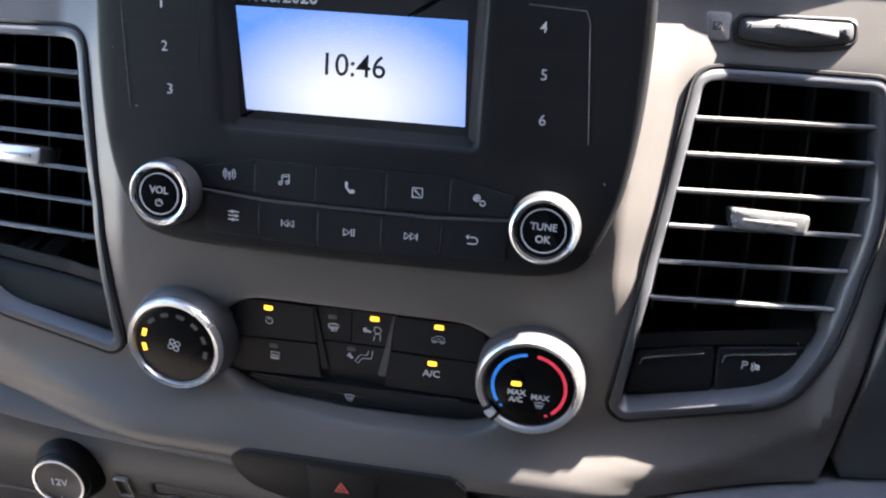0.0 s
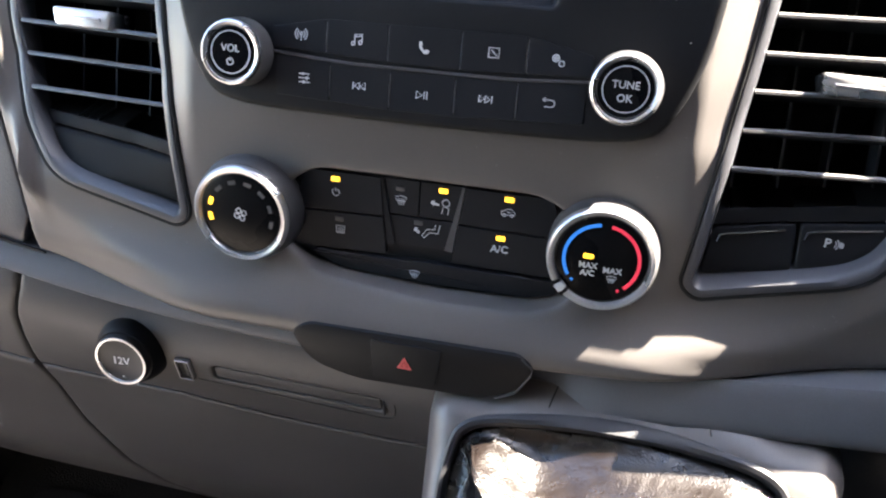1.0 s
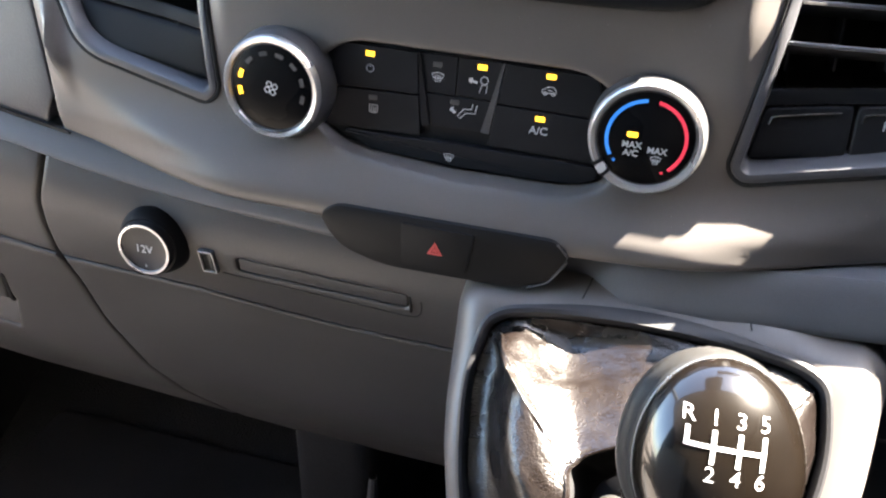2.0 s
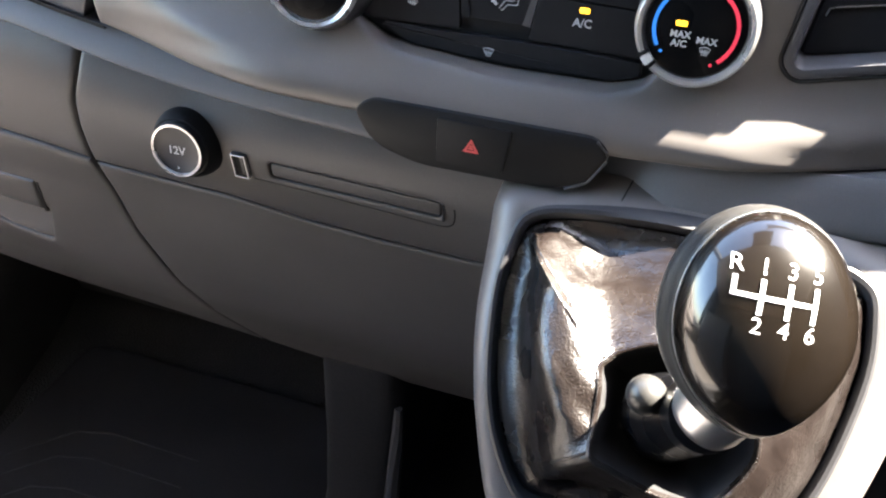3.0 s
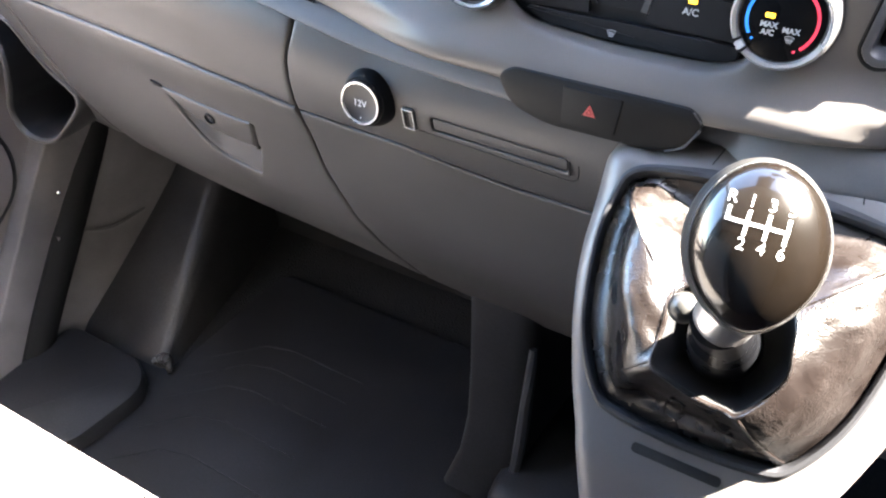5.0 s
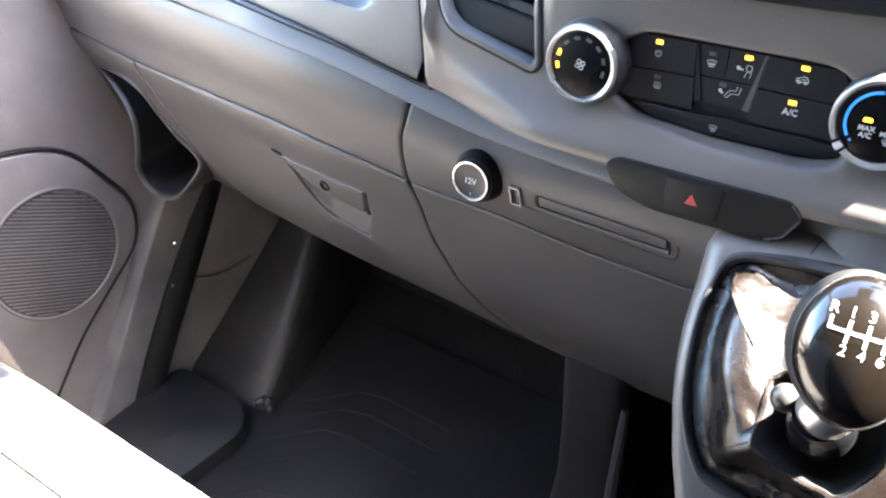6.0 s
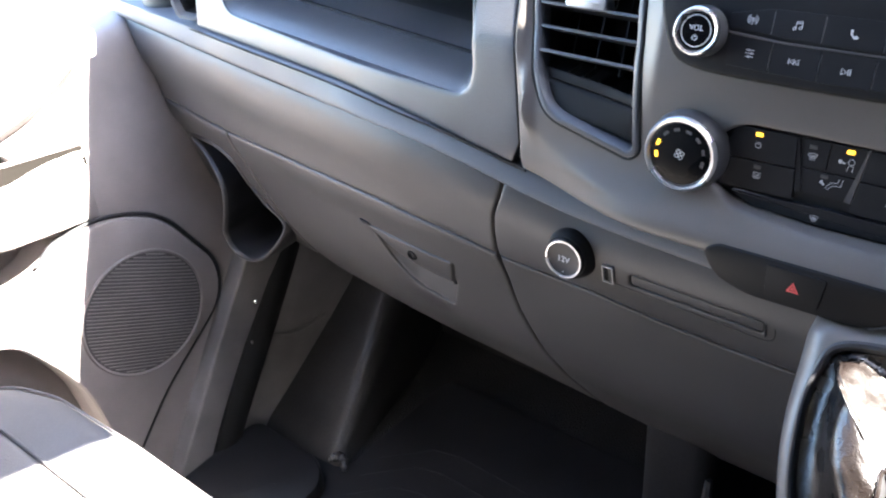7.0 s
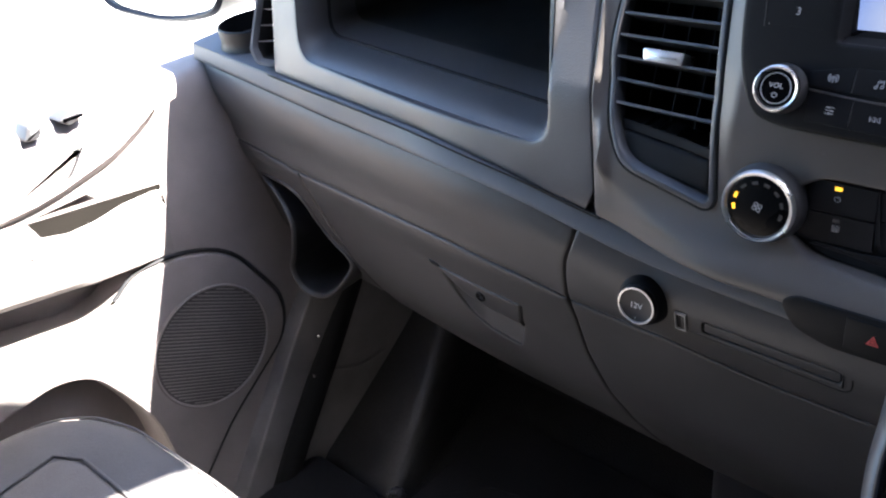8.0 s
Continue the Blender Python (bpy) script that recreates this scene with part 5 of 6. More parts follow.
# round the boot, from the passenger's side over the dashboard's side to the driver's: knee, then rim
KNEE = [(0.0535, 0.6295, 0.026), (0.0470, 0.6390, 0.019), (0.0700, 0.6430, -0.010), (0.1100, 0.6410, 0.002), (0.1500, 0.6400, 0.014), (0.1700, 0.6370, 0.022), (0.1780, 0.6280, 0.025), (0.1790, 0.6100, 0.025),
        (0.1720, 0.5840, 0.027), (0.1550, 0.5630, 0.028), (0.1430, 0.5590, 0.014), (0.1140, 0.5600, 0.008), (0.0850, 0.5620, 0.008), (0.0710, 0.5650, 0.022), (0.0690, 0.5860, 0.036), (0.0570, 0.6070, 0.034)]
MOUTH = [(0.0850, 0.6060, 0.036), (0.0875, 0.6090, 0.033), (0.0930, 0.6128, 0.030), (0.1080, 0.6180, 0.028), (0.1300, 0.6195, 0.030), (0.1445, 0.6180, 0.036), (0.1500, 0.6120, 0.042), (0.1525, 0.6020, 0.047),
         (0.1535, 0.5890, 0.049), (0.1400, 0.5725, 0.051), (0.1310, 0.5712, 0.046), (0.1160, 0.5715, 0.044), (0.0985, 0.5750, 0.045), (0.0895, 0.5780, 0.048), (0.0880, 0.5880, 0.042), (0.0870, 0.5985, 0.040)]
sink = interp([(0, -0.012), (0.6, -0.006), (1.4, 0.000), (2, -0.004), (4, -0.001), (8, 0.001), (9, 0.002), (10.4, 0.002), (11.4, 0.002), (12.5, -0.002), (13.5, -0.010), (15, -0.014), (16, -0.012)])
knee = spline([above(*p) for p in KNEE], 5, True)[::-1]
mouth = spline([above(*p) for p in MOUTH], 5, True)[::-1]
cols = []
for i, p in enumerate(base):
    at = (len(base) - 1 - i) / 5.0
    foot = Vector(con(p.x, p.y)) - NRM * 0.003
    deep = foot.lerp(knee[i], 0.45) + NRM * sink(at)
    swell = knee[i].lerp(mouth[i], 0.5) + NRM * (0.004 if at > 12.5 or at < 1 else 0.001)
    inner = mouth[i].lerp(above(0.118, 0.595, 0.030), 0.05) - NRM * 0.002
    cols.append([foot - NRM * 0.009] + spline([foot, deep, knee[i], swell, mouth[i]], 5) + [inner])
rings = []
for j in range(len(cols[0])):
    w = math.sin(math.pi * min(1.0, max(0.0, (j - 1) / 20.0))) ** 0.6
    r = []
    for i, c in enumerate(cols):
        a = 2 * math.pi * i / len(cols)
        n = noise.noise((3.2 * math.cos(a), 3.2 * math.sin(a), 0.16 * j)) * 0.0022 + noise.noise((11 * math.cos(a), 11 * math.sin(a), 0.34 * j + 4)) * 0.0017
        n += 0.0006 * math.sin(26 * a + 0.5 * j) * max(0.0, -math.cos(a - 1.2))
        calm = 0.35 if i < 22 and j < 11 else 1.0
        r.append(c[j] + NRM * n * w * calm)
    rings.append(r)
bm = bmesh.new()
loops(bm, rings)
part("boot", bm, LEATHER, gear, "creased black leather boot", 80)
heart = above(0.116, 0.598, 0.0)
cup = [rings[-1]] + [[(heart + NRM * h).lerp(p - NRM * (p - heart).dot(NRM) + NRM * h, k) for p in mouth] for k, h in ((0.94, 0.026), (0.86, 0.012), (0.74, 0.000), (0.45, -0.006), (0.25, -0.006))]
bm = bmesh.new()
loops(bm, cup)
part("boot_cup", bm, DEEP, gear, "dark cup inside the boot", 80)
for at in (1.0, 13.2, 9.2, 5.2):
    i = int(len(base) - 1 - at * 5)
    part("seam", tube(bmesh.new(), [r[i] + NRM * 0.0003 for r in rings[2:-1]], 0.0007, 6), LEATHER, gear, "stitched leather seam")
part("mouth_seam", tube(bmesh.new(), [p + NRM * 0.0002 for p in rings[-2]] + [rings[-2][0] + NRM * 0.0002], 0.0009, 6), LEATHER, gear, "rolled leather edge")
cf = axis_frame(COL, AX)
part("stem", lathe(bmesh.new(), [(0.0200, -0.105), (0.0180, -0.085), (0.0155, -0.050), (0.0122, -0.012), (0.0120, 0.005)], cf, 32), DISC, gear, "black lever sleeve", 60)
part("stem_ball", lathe(bmesh.new(), [(0.003, -0.010), (0.0065, -0.007), (0.0074, 0.0), (0.0058, 0.005), (0.002, 0.0075)], axis_frame(COL - AX * 0.018 + Vector((-0.0175, 0.003, 0.001)), AX), 20), TITAN, gear, "satin grey release lug", 60)
NK = Vector((0.16, -0.81, 0.56)).normalized()
UK = Vector((-0.14, 0.56, 0.82))
UK = (UK - NK * UK.dot(NK)).normalized()
kf = Matrix.Translation(KC) @ Matrix((UK.cross(NK), UK, NK)).transposed().to_4x4()
KA, KB, KF, KR = 0.0268, 0.0345, 0.0225, 0.0220
neck = (KC - UK * 0.020 - NK * 0.008 - COL).normalized()
part("collar", lathe(bmesh.new(), [(0.0105, -0.0010), (0.0122, 0.0002), (0.0128, 0.003), (0.0126, 0.010), (0.0124, 0.018)], axis_frame(COL, neck), 40), SILVER, gear, "chrome collar", 60)


CK, CZ = 0.950, 0.0046


def cap_skin(t, a):
    """The cap set into the front of the knob."""
    p = egg(t, a, KF - CZ)
    return Vector((p.x * CK, p.y * CK, p.z + CZ))


def egg(t, a, f):
    """The knob's skin: t from 0 at the rim to 1 at the pole; it narrows towards the collar."""
    c = math.cos(t * math.pi / 2) ** 0.9
    x, y = math.cos(a), math.sin(a)
    w = KA * (1.0 - 0.20 * max(0.0, -y) ** 2)
    return Vector((w * c * x, KB * c * y, f * math.sin(t * math.pi / 2)))


def shell(t, a):
    """The back of the grip, which swells a little behind the seam."""
    p = egg(t, a, -KR)
    k = 1.0 + 0.03 * math.sin(min(1.0, t / 0.45) * math.pi)
    return Vector((p.x * k - 0.0030 * math.sin(min(1.0, t / 0.6) * math.pi), p.y * k, p.z))


N = 56
angs = [2 * math.pi * i / N for i in range(N)]
bm = bmesh.new()
loops(bm, [[kf @ (egg(0, a, 0) * k + Vector((0, 0, h))) for a in angs] for k, h in ((0.945, 0.0040), (0.958, 0.0048), (0.975, 0.0040), (0.990, 0.0024))] + [[kf @ shell(t, a) for a in angs] for t in (0.0, 0.06, 0.12, 0.2, 0.3, 0.42, 0.55, 0.7, 0.85, 0.97)], cap1=True)
ball = part("knob", bm, TITAN, gear, "satin titanium-grey shell", 80)
bm = bmesh.new()
loops(bm, [[kf @ (egg(0, a, 0) * k + Vector((0, 0, h))) for a in angs] for k, h in ((0.966, 0.0042), (0.964, 0.0052), (0.958, 0.0056), (0.951, 0.0054), (0.945, 0.0040))])
part("knob_ring", bm, SILVER, ball, "thin silver seam", 80)
bm = bmesh.new()
loops(bm, [[kf @ cap_skin(t, a) for a in angs] for t in (0.0, 0.06, 0.14, 0.24, 0.36, 0.5, 0.65, 0.8, 0.92, 0.98)], cap1=True)
cap = part("knob_cap", bm, KNOB, ball, "gloss brown-black cap with shift pattern", 80)


def dome(x, y):
    a = math.atan2(y / KB, x / KA)
    w = KA * (1.0 - 0.20 * max(0.0, -math.sin(a)) ** 2)
    r = min(1.0, math.hypot(x / w, y / KB) / CK) ** (1 / 0.9)
    return CZ + (KF - CZ) * math.sqrt(max(0.0, 1 - r * r)) + 0.00012


def on_dome(bm):
    inv = kf.inverted()
    for v in bm.verts:
        q = inv @ v.co
        q.z = dome(q.x, q.y) - 0.0001 + max(0.0, q.z) * 0.1
        v.co = kf @ q
    return bm


def bar(pts, w=0.0013):
    """A painted bar that follows the cap."""
    bm = bmesh.new()
    rows = []
    d = (Vector(pts[-1]) - Vector(pts[0])).normalized()
    s = Vector((-d.y, d.x)) * w / 2
    for i in range(9):
        p = Vector(pts[0]).lerp(Vector(pts[-1]), i / 8)
        rows.append([kf @ Vector((q.x, q.y, dome(q.x, q.y) + 0.0001)) for q in (p - s, p + s)])
    loops(bm, rows, closed=False)
    return bm


PX, PY = -0.0008, 0.0094
COLS, ROW, TWIST = (-0.0122, -0.0050, 0.0022, 0.0092), 0.0048, radians(-7)


def spot(x, y):
    return (PX + x * math.cos(TWIST) - y * math.sin(TWIST), PY + x * math.sin(TWIST) + y * math.cos(TWIST))


for x in COLS[1:]:
    part("pattern_line", bar([spot(x, ROW), spot(x, -ROW)]), INK, cap)
part("pattern_line", bar([spot(COLS[0] - 0.0007, 0), spot(COLS[3] + 0.0007, 0)]), INK, cap)
part("pattern_line", bar([spot(COLS[0], ROW), spot(COLS[0], 0)]), INK, cap)
for text, x, y in (("R", 0, 1), ("1", 1, 1), ("3", 2, 1), ("5", 3, 1), ("2", 1, -1), ("4", 2, -1), ("6", 3, -1)):
    px, py = spot(COLS[x], y * 0.0080)
    part("digit", on_dome(words(text, kf @ Matrix.Translation((px, py, 0)) @ Matrix.Rotation(TWIST, 4, "Z"), 0.0064, 0.0, 0.00002)), INK, cap)


# ---- passenger door ----
DX = -0.890
door = thing("passenger_door", (-0.93, -0.1, 0.02), "warm grey passenger door trim with armrest and speaker", "door", kind="structure")


def door_face(y, z):
    k = max(0.0, min(1.0, (0.70 - z) / 0.20))
    under = min(1.0, max(0.0, (0.265 - y) / 0.04)) * min(1.0, max(0.0, (z - 0.43) / 0.03)) * min(1.0, max(0.0, (0.61 - z) / 0.03))
    return (DX - 0.036 + 0.032 * k * k * (3 - 2 * k) - 0.075 * under, y, z)


door_poly = rounded([(-0.60, 0.716), (0.30, 0.712), (0.60, 0.704), (0.60, 0.40), (0.545, 0.290), (0.475, 0.205), (0.385, 0.105), (0.297, 0.0), (-0.60, 0.0)], 0.02)
# arched map pocket let into the door
arch = ccw(rounded([(-0.28, 0.36, 0.01), (0.02, 0.400, 0.05), (0.105, 0.409, 0.03), (0.152, 0.388, 0.03), (0.186, 0.320, 0.03), (0.206, 0.265, 0.03), (0.214, 0.12, 0.02), (-0.28, 0.12, 0.02)], 0.02))
part("trim_panel", sheet(door_poly, [inset(arch, -0.006)], door_face, 0.02, lip=0.034, dip=0.020, hole_lip=0.004, back=(-0.06, 0, 0)), DOORGREY, door)
DM = Matrix(((0, 0, 1, DX), (1, 0, 0, 0), (0, 1, 0, 0), (0, 0, 0, 1)))
pod = rounded([(-0.30, 0.560, 0.02), (0.0, 0.503, 0.02), (0.117, 0.474, 0.02), (0.176, 0.458, 0.02), (0.216, 0.465, 0.02), (0.254, 0.492, 0.02), (0.330, 0.486, 0.05), (0.400, 0.450, 0.05), (0.462, 0.330, 0.05), (0.445, 0.268, 0.04), (0.310, 0.180, 0.03), (0.225, 0.100, 0.02), (-0.30, 0.06, 0.02)], 0.03)
pod_body = part("speaker_pod", plate(bmesh.new(), pod, DM, -0.06, 0.007, 0.006), DOORGREY, door)
groove = [p for p in inset(ccw(pod), -0.004)]
first = max(range(len(groove)), key=lambda i: groove[i - 1].x <= 0.215 < groove[i].x)
groove = [p for p in groove[first:] + groove[:first] if p.x > 0.215]
part("pod_groove", tube(bmesh.new(), [DM @ Vector((p.x, p.y, 0.0)) for p in groove], 0.0030, 8, up=(1, 0, 0)), DARK, door, "dark groove round the speaker")
SP = DM @ Matrix.Translation((0.325, 0.325, 0.007))
part("speaker_rim", lathe(bmesh.new(), [(0.0985, -0.002), (0.0985, 0.0015), (0.0965, 0.0030), (0.0940, 0.0015), (0.0935, -0.002)], SP, 72, cap=False), DOORGREY, door)
grille = part("speaker_grille", lathe(bmesh.new(), [(0.0940, -0.004), (0.0938, 0.0004), (0.0800, 0.0014), (0.0500, 0.0022), (0.0, 0.0026)], SP, 72), MESHBACK, door, "dark ribbed speaker grille")
bm = bmesh.new()
RIB = Matrix.Rotation(radians(-30.7), 4, "Z")
for i in range(-17, 18):
    v = i * 0.0053
    half = math.sqrt(max(0.0, 0.0915 ** 2 - v * v))
    rows = []
    for j in range(11):
        u = -half + 2 * half * j / 10
        h = 0.0026 * (1 - (math.hypot(u, v) / 0.094) ** 2) + 0.0002
        rows.append([SP @ RIB @ Vector((u, v + a, h + b)) for a, b in ((-0.0015, 0.0), (-0.0009, 0.0013), (0.0009, 0.0013), (0.0015, 0.0))])
    loops(bm, rows, closed=False)
tagged(part("grille_ribs", bm, GRILLE, grille), kind="stuff")
# armrest with pull recess, and the map pocket under it
rings = []
for y, d, z0, z1 in ((-0.60, 0.060, 0.600, 0.680), (-0.10, 0.060, 0.590, 0.660), (0.05, 0.056, 0.562, 0.635), (0.12, 0.050, 0.545, 0.622), (0.20, 0.038, 0.523, 0.611), (0.27, 0.020, 0.506, 0.602), (0.32, 0.004, 0.494, 0.594), (0.345, -0.008, 0.488, 0.588)):
    rings.append([(DX - 0.01, y, z0 + 0.02), (DX + d * 0.5, y, z0 + 0.002), (DX + d * 0.85, y, z0), (DX + d, y, z0 + 0.010), (DX + d * 1.02, y, (z0 + z1) / 2), (DX + d * 0.9, y, z1 - 0.018), (DX + d * 0.6, y, z1 - 0.006), (DX - 0.01, y, z1 + 0.004)])
bm = bmesh.new()
loops(bm, [[(x - 0.006, y, z) for x, y, z in r] for r in rings], cap0=True, cap1=True)
armrest = part("armrest", bm, DOORGREY, door, "grey moulded armrest", 60)
arm_d = interp([(0.05, 0.056), (0.12, 0.050), (0.20, 0.038), (0.27, 0.020), (0.32, 0.004), (0.345, -0.008)])
arm_z = interp([(0.05, 0.635), (0.12, 0.622), (0.20, 0.611), (0.27, 0.602), (0.32, 0.594), (0.345, 0.588)])


def arm_top(x, y):
    d, z1 = arm_d(y), arm_z(y)
    return (x, y, float(np.interp(x, [DX - 0.016, DX + 0.6 * d - 0.006, DX + 0.9 * d - 0.006], [z1 + 0.004, z1 - 0.006, z1 - 0.018])) + 0.001)


def recess_rings():
    out = []
    for i, dz in ((0.0003, -0.004), (0.0005, -0.012), (0.0014, -0.029), (0.0024, -0.041), (0.0060, -0.041)):
        q = inset(slot_poly, i)
        out.append([(p.x, p.y, arm_top(p.x, p.y)[2] + dz) for p in q + q[:1]])
    return out


def carve(ob, rings):
    """Cuts the closed skin of rings out of a mesh."""
    bm = bmesh.new()
    loops(bm, rings, cap0=True, cap1=True)
    bmesh.ops.recalc_face_normals(bm, faces=bm.faces)
    cut_mesh = bpy.data.meshes.new("recess_cut")
    bm.to_mesh(cut_mesh)
    bm.free()
    cut = new("recess_cut", cut_mesh)
    mod = ob.modifiers.new("recess", "BOOLEAN")
    mod.operation, mod.solver, mod.object = "DIFFERENCE", "EXACT", cut
    bpy.context.view_layer.update()
    carved = bpy.data.meshes.new_from_object(ob.evaluated_get(bpy.context.evaluated_depsgraph_get()))
    ob.modifiers.clear()
    ob.data = carved
    bpy.data.objects.remove(cut)
    bpy.data.meshes.remove(cut_mesh)


slot_poly = ccw(rounded([(-0.9055, 0.160), (-0.868, 0.160), (-0.866, 0.190), (-0.873, 0.230), (-0.885, 0.275), (-0.898, 0.336), (-0.9055, 0.342)], 0.003))
carve(armrest, [[(p.x, p.y, arm_top(p.x, p.y)[2] + dz) for p in inset(slot_poly, i)] for i, dz in ((0.0, 0.03), (0.0, -0.004), (0.001, -0.030), (0.002, -0.042))])
carve(pod_body, [[(x, p.x, p.y) for p in inset(arch, i)] for i, x in ((-0.004, -0.870), (-0.003, -0.8825), (0.0, -0.887), (0.001, -0.915), (0.006, -0.944))])
# the pull's inner skin is coloured dark to stand for shade
part("pull_recess_shade", loops_([[(x, y, z) for x, y, z in r] for r in recess_rings()]), PULL_SHADE, door, "inside of the door pull, coloured dark brown-grey for shade", 70)
rim_line = [(DX + arm_d(y) * 0.93 - 0.0055, y, arm_z(y) - 0.020 - dz) for y, dz in ((0.135, 0.0), (0.150, 0.022), (0.170, 0.032), (0.210, 0.030), (0.270, 0.022))]
part("switch_plate_joint", tube(bmesh.new(), spline(rim_line, 4), 0.0012, 6), DARK, door, "dark joint round the switch plate")
upper = rounded([(-0.25, 0.694), (0.158, 0.683), (0.264, 0.6765, 0.004), (0.236, 0.645, 0.02), (0.205, 0.631, 0.02), (0.137, 0.633), (-0.25, 0.640)], 0.02)
part("door_insert", plate(bmesh.new(), upper, DM, -0.06, -0.022, 0.006), DOORGREY, door)
part("insert_groove", tube(bmesh.new(), [DM @ Vector((p.x, p.y, -0.0240)) for p in inset(ccw(upper), 0.0005) if p.x > -0.2], 0.0021, 6), DARK, door, "dark groove round the door insert")
swoop = spline([DM @ Vector(p) for p in ((0.372, 0.688, 0), (0.350, 0.675, 0), (0.300, 0.6525, 0), (0.250, 0.6400, 0), (0.200, 0.6310, 0), (0.130, 0.6290, 0), (-0.25, 0.634, 0))], 5)
part("swoop_ridge", loops_([[(p.x + dx, p.y, p.z + dz) for dx, dz in ((-0.046, 0.012), (-0.020, 0.0085), (-0.0145, 0.0065), (-0.0135, 0.0045), (-0.016, 0.0020), (-0.030, -0.0120), (-0.046, -0.014))] for p in swoop]), DOORGREY, door, "", 40)
part("release_lever", plate(bmesh.new(), rounded([(0.248, 0.716), (0.272, 0.722), (0.286, 0.712), (0.262, 0.704)], 0.005), DM, -0.06, -0.026, 0.005), BARREL, door, "dark door release lever")
part("lock_button", plate(bmesh.new(), rounded([(0.202, 0.706), (0.222, 0.703), (0.230, 0.716), (0.212, 0.725)], 0.005), DM, -0.06, -0.028, 0.005), BARREL, door, "grey lock button")
sealpath = spline([(-0.864, 0.68, 0.450), (-0.864, 0.61, 0.345), (-0.862, 0.556, 0.275), (-0.860, 0.490, 0.195), (-0.860, 0.400, 0.085), (-0.860, 0.338, 0.0)], 6)
tagged(part("door_seal", tube(bmesh.new(), sealpath, 0.019, 10, flat=1.3), SEAL), "black rubber door seal along the sill", "door seal", kind="structure")
part("screw", lathe(bmesh.new(), [(0.003, -0.004), (0.003, 0.001), (0.0, 0.0017)], axis_frame((-0.843, 0.480, 0.257), (0.8, -0.5, 0.2)), 12), CHROME, thing("screw", (-0.843, 0.48, 0.257), "small bright screw in the door seal", "screw"))

# door mirror outside
mirror = thing("door_mirror", (-1.12, 0.62, 0.72), "dark door mirror outside the side window", "mirror")
mm = axis_frame((-1.24, 0.60, 0.87), (0.25, -0.95, 0.1))
mo = rounded([(-0.15, -0.150, 0.06), (0.02, -0.175, 0.08), (0.15, -0.150, 0.05), (0.15, 0.15), (-0.14, 0.16)], 0.05, 8)
part("housing", ring(bmesh.new(), mo, 0.014, mm, -0.10, 0.0, 0.008), DARK, mirror)
part("glass", plate(bmesh.new(), inset(ccw(mo), 0.012), mm, -0.012, -0.006, 0.001), MIRRORGLASS, mirror, "mirror glass")
part("arm", tube(bmesh.new(), [(-0.95, 0.66, 0.755), (-1.05, 0.67, 0.75), (-1.12, 0.66, 0.78)], [0.03, 0.026, 0.03], 10), DARK, mirror)

# unseen interior mirror, added and placed to shade part of the seat and fascia
imir = thing("shading_mirror", (0, 0.60, 1.30), "unseen black mirror added at the windscreen to block sun", "mirror")
im = axis_frame((0.208, 0.58, 1.24), (0.05, -0.98, -0.1))
io = rounded([(-0.142, -0.05), (0.142, -0.05), (0.142, 0.05), (-0.142, 0.05)], 0.02)
part("housing", plate(bmesh.new(), io, im, -0.035, 0.0, 0.008), BLACK, imir)
part("glass", plate(bmesh.new(), inset(ccw(io), 0.006), im, -0.004, 0.001, 0.0005), MIRRORGLASS, imir)
# unseen sheet along the windscreen, added to widen the shade on the seat
part("sun_blocker", loops_([[(x, y, z) for y, z in ((0.520, 1.351), (0.530, 1.362), (0.465, 1.420), (0.285, 1.495), (0.270, 1.480), (0.440, 1.410), (0.520, 1.351))] for x in (-0.112, 0.14)]), BLACK, imir, "unseen black sheet added behind the mirror to block sun")
part("stalk", tube(bmesh.new(), [(0.19, 0.60, 1.25), (0.10, 0.58, 1.31), (0.0, 0.50, 1.41), (0, 0.26, 1.50)], 0.012, 8), BLACK, imir)

# ---- kick panel, wheel arch mound, mat ----
tagged(part("kick_panel", sheet(rounded([(0.24, 0.0), (0.80, 0.0), (0.80, 0.55), (0.60, 0.55), (0.50, 0.33)], 0.01), [], lambda y, z: (-0.862 + 0.10 * max(0.0, y - 0.45), y, z), 0.03, lip=0.004, dip=0.003, back=(-0.03, 0, 0)), KICK), "grey kick panel beside the footwell", "kick panel", kind="structure")
part_step = tube(bmesh.new(), spline([(-0.852, 0.455, 0.186), (-0.850, 0.490, 0.176), (-0.846, 0.540, 0.150), (-0.838, 0.600, 0.150)], 4), 0.003, 8)
tagged(part("kick_panel_step", part_step, KICK), "raised grey step across the kick panel", "kick panel", kind="structure")
rings = []
mound = [(0.436, 0.0), (0.450, 0.014), (0.468, 0.026), (0.515, 0.058), (0.565, 0.094), (0.620, 0.134), (0.671, 0.174), (0.735, 0.240), (0.80, 0.33)]
for x, k in ((-0.90, 1.0), (-0.745, 1.0), (-0.722, 0.995), (-0.704, 0.965), (-0.693, 0.90), (-0.684, 0.70), (-0.676, 0.0)):
    rings.append([(x - (0.26 * z if x > -0.89 else 0.0), 0.80 - (0.80 - y) * (0.985 + 0.015 * k), z * k) for y, z in mound])
tagged(part("wheel_arch_cover", loops_(rings), ARCH, None, "", 70), "black rubber-covered wheel arch in the footwell", "wheel arch", kind="structure")
mat = thing("floor_mat", (-0.4, 0.4, 0.0), "black rubber floor mat with raised ribs", "floor mat")
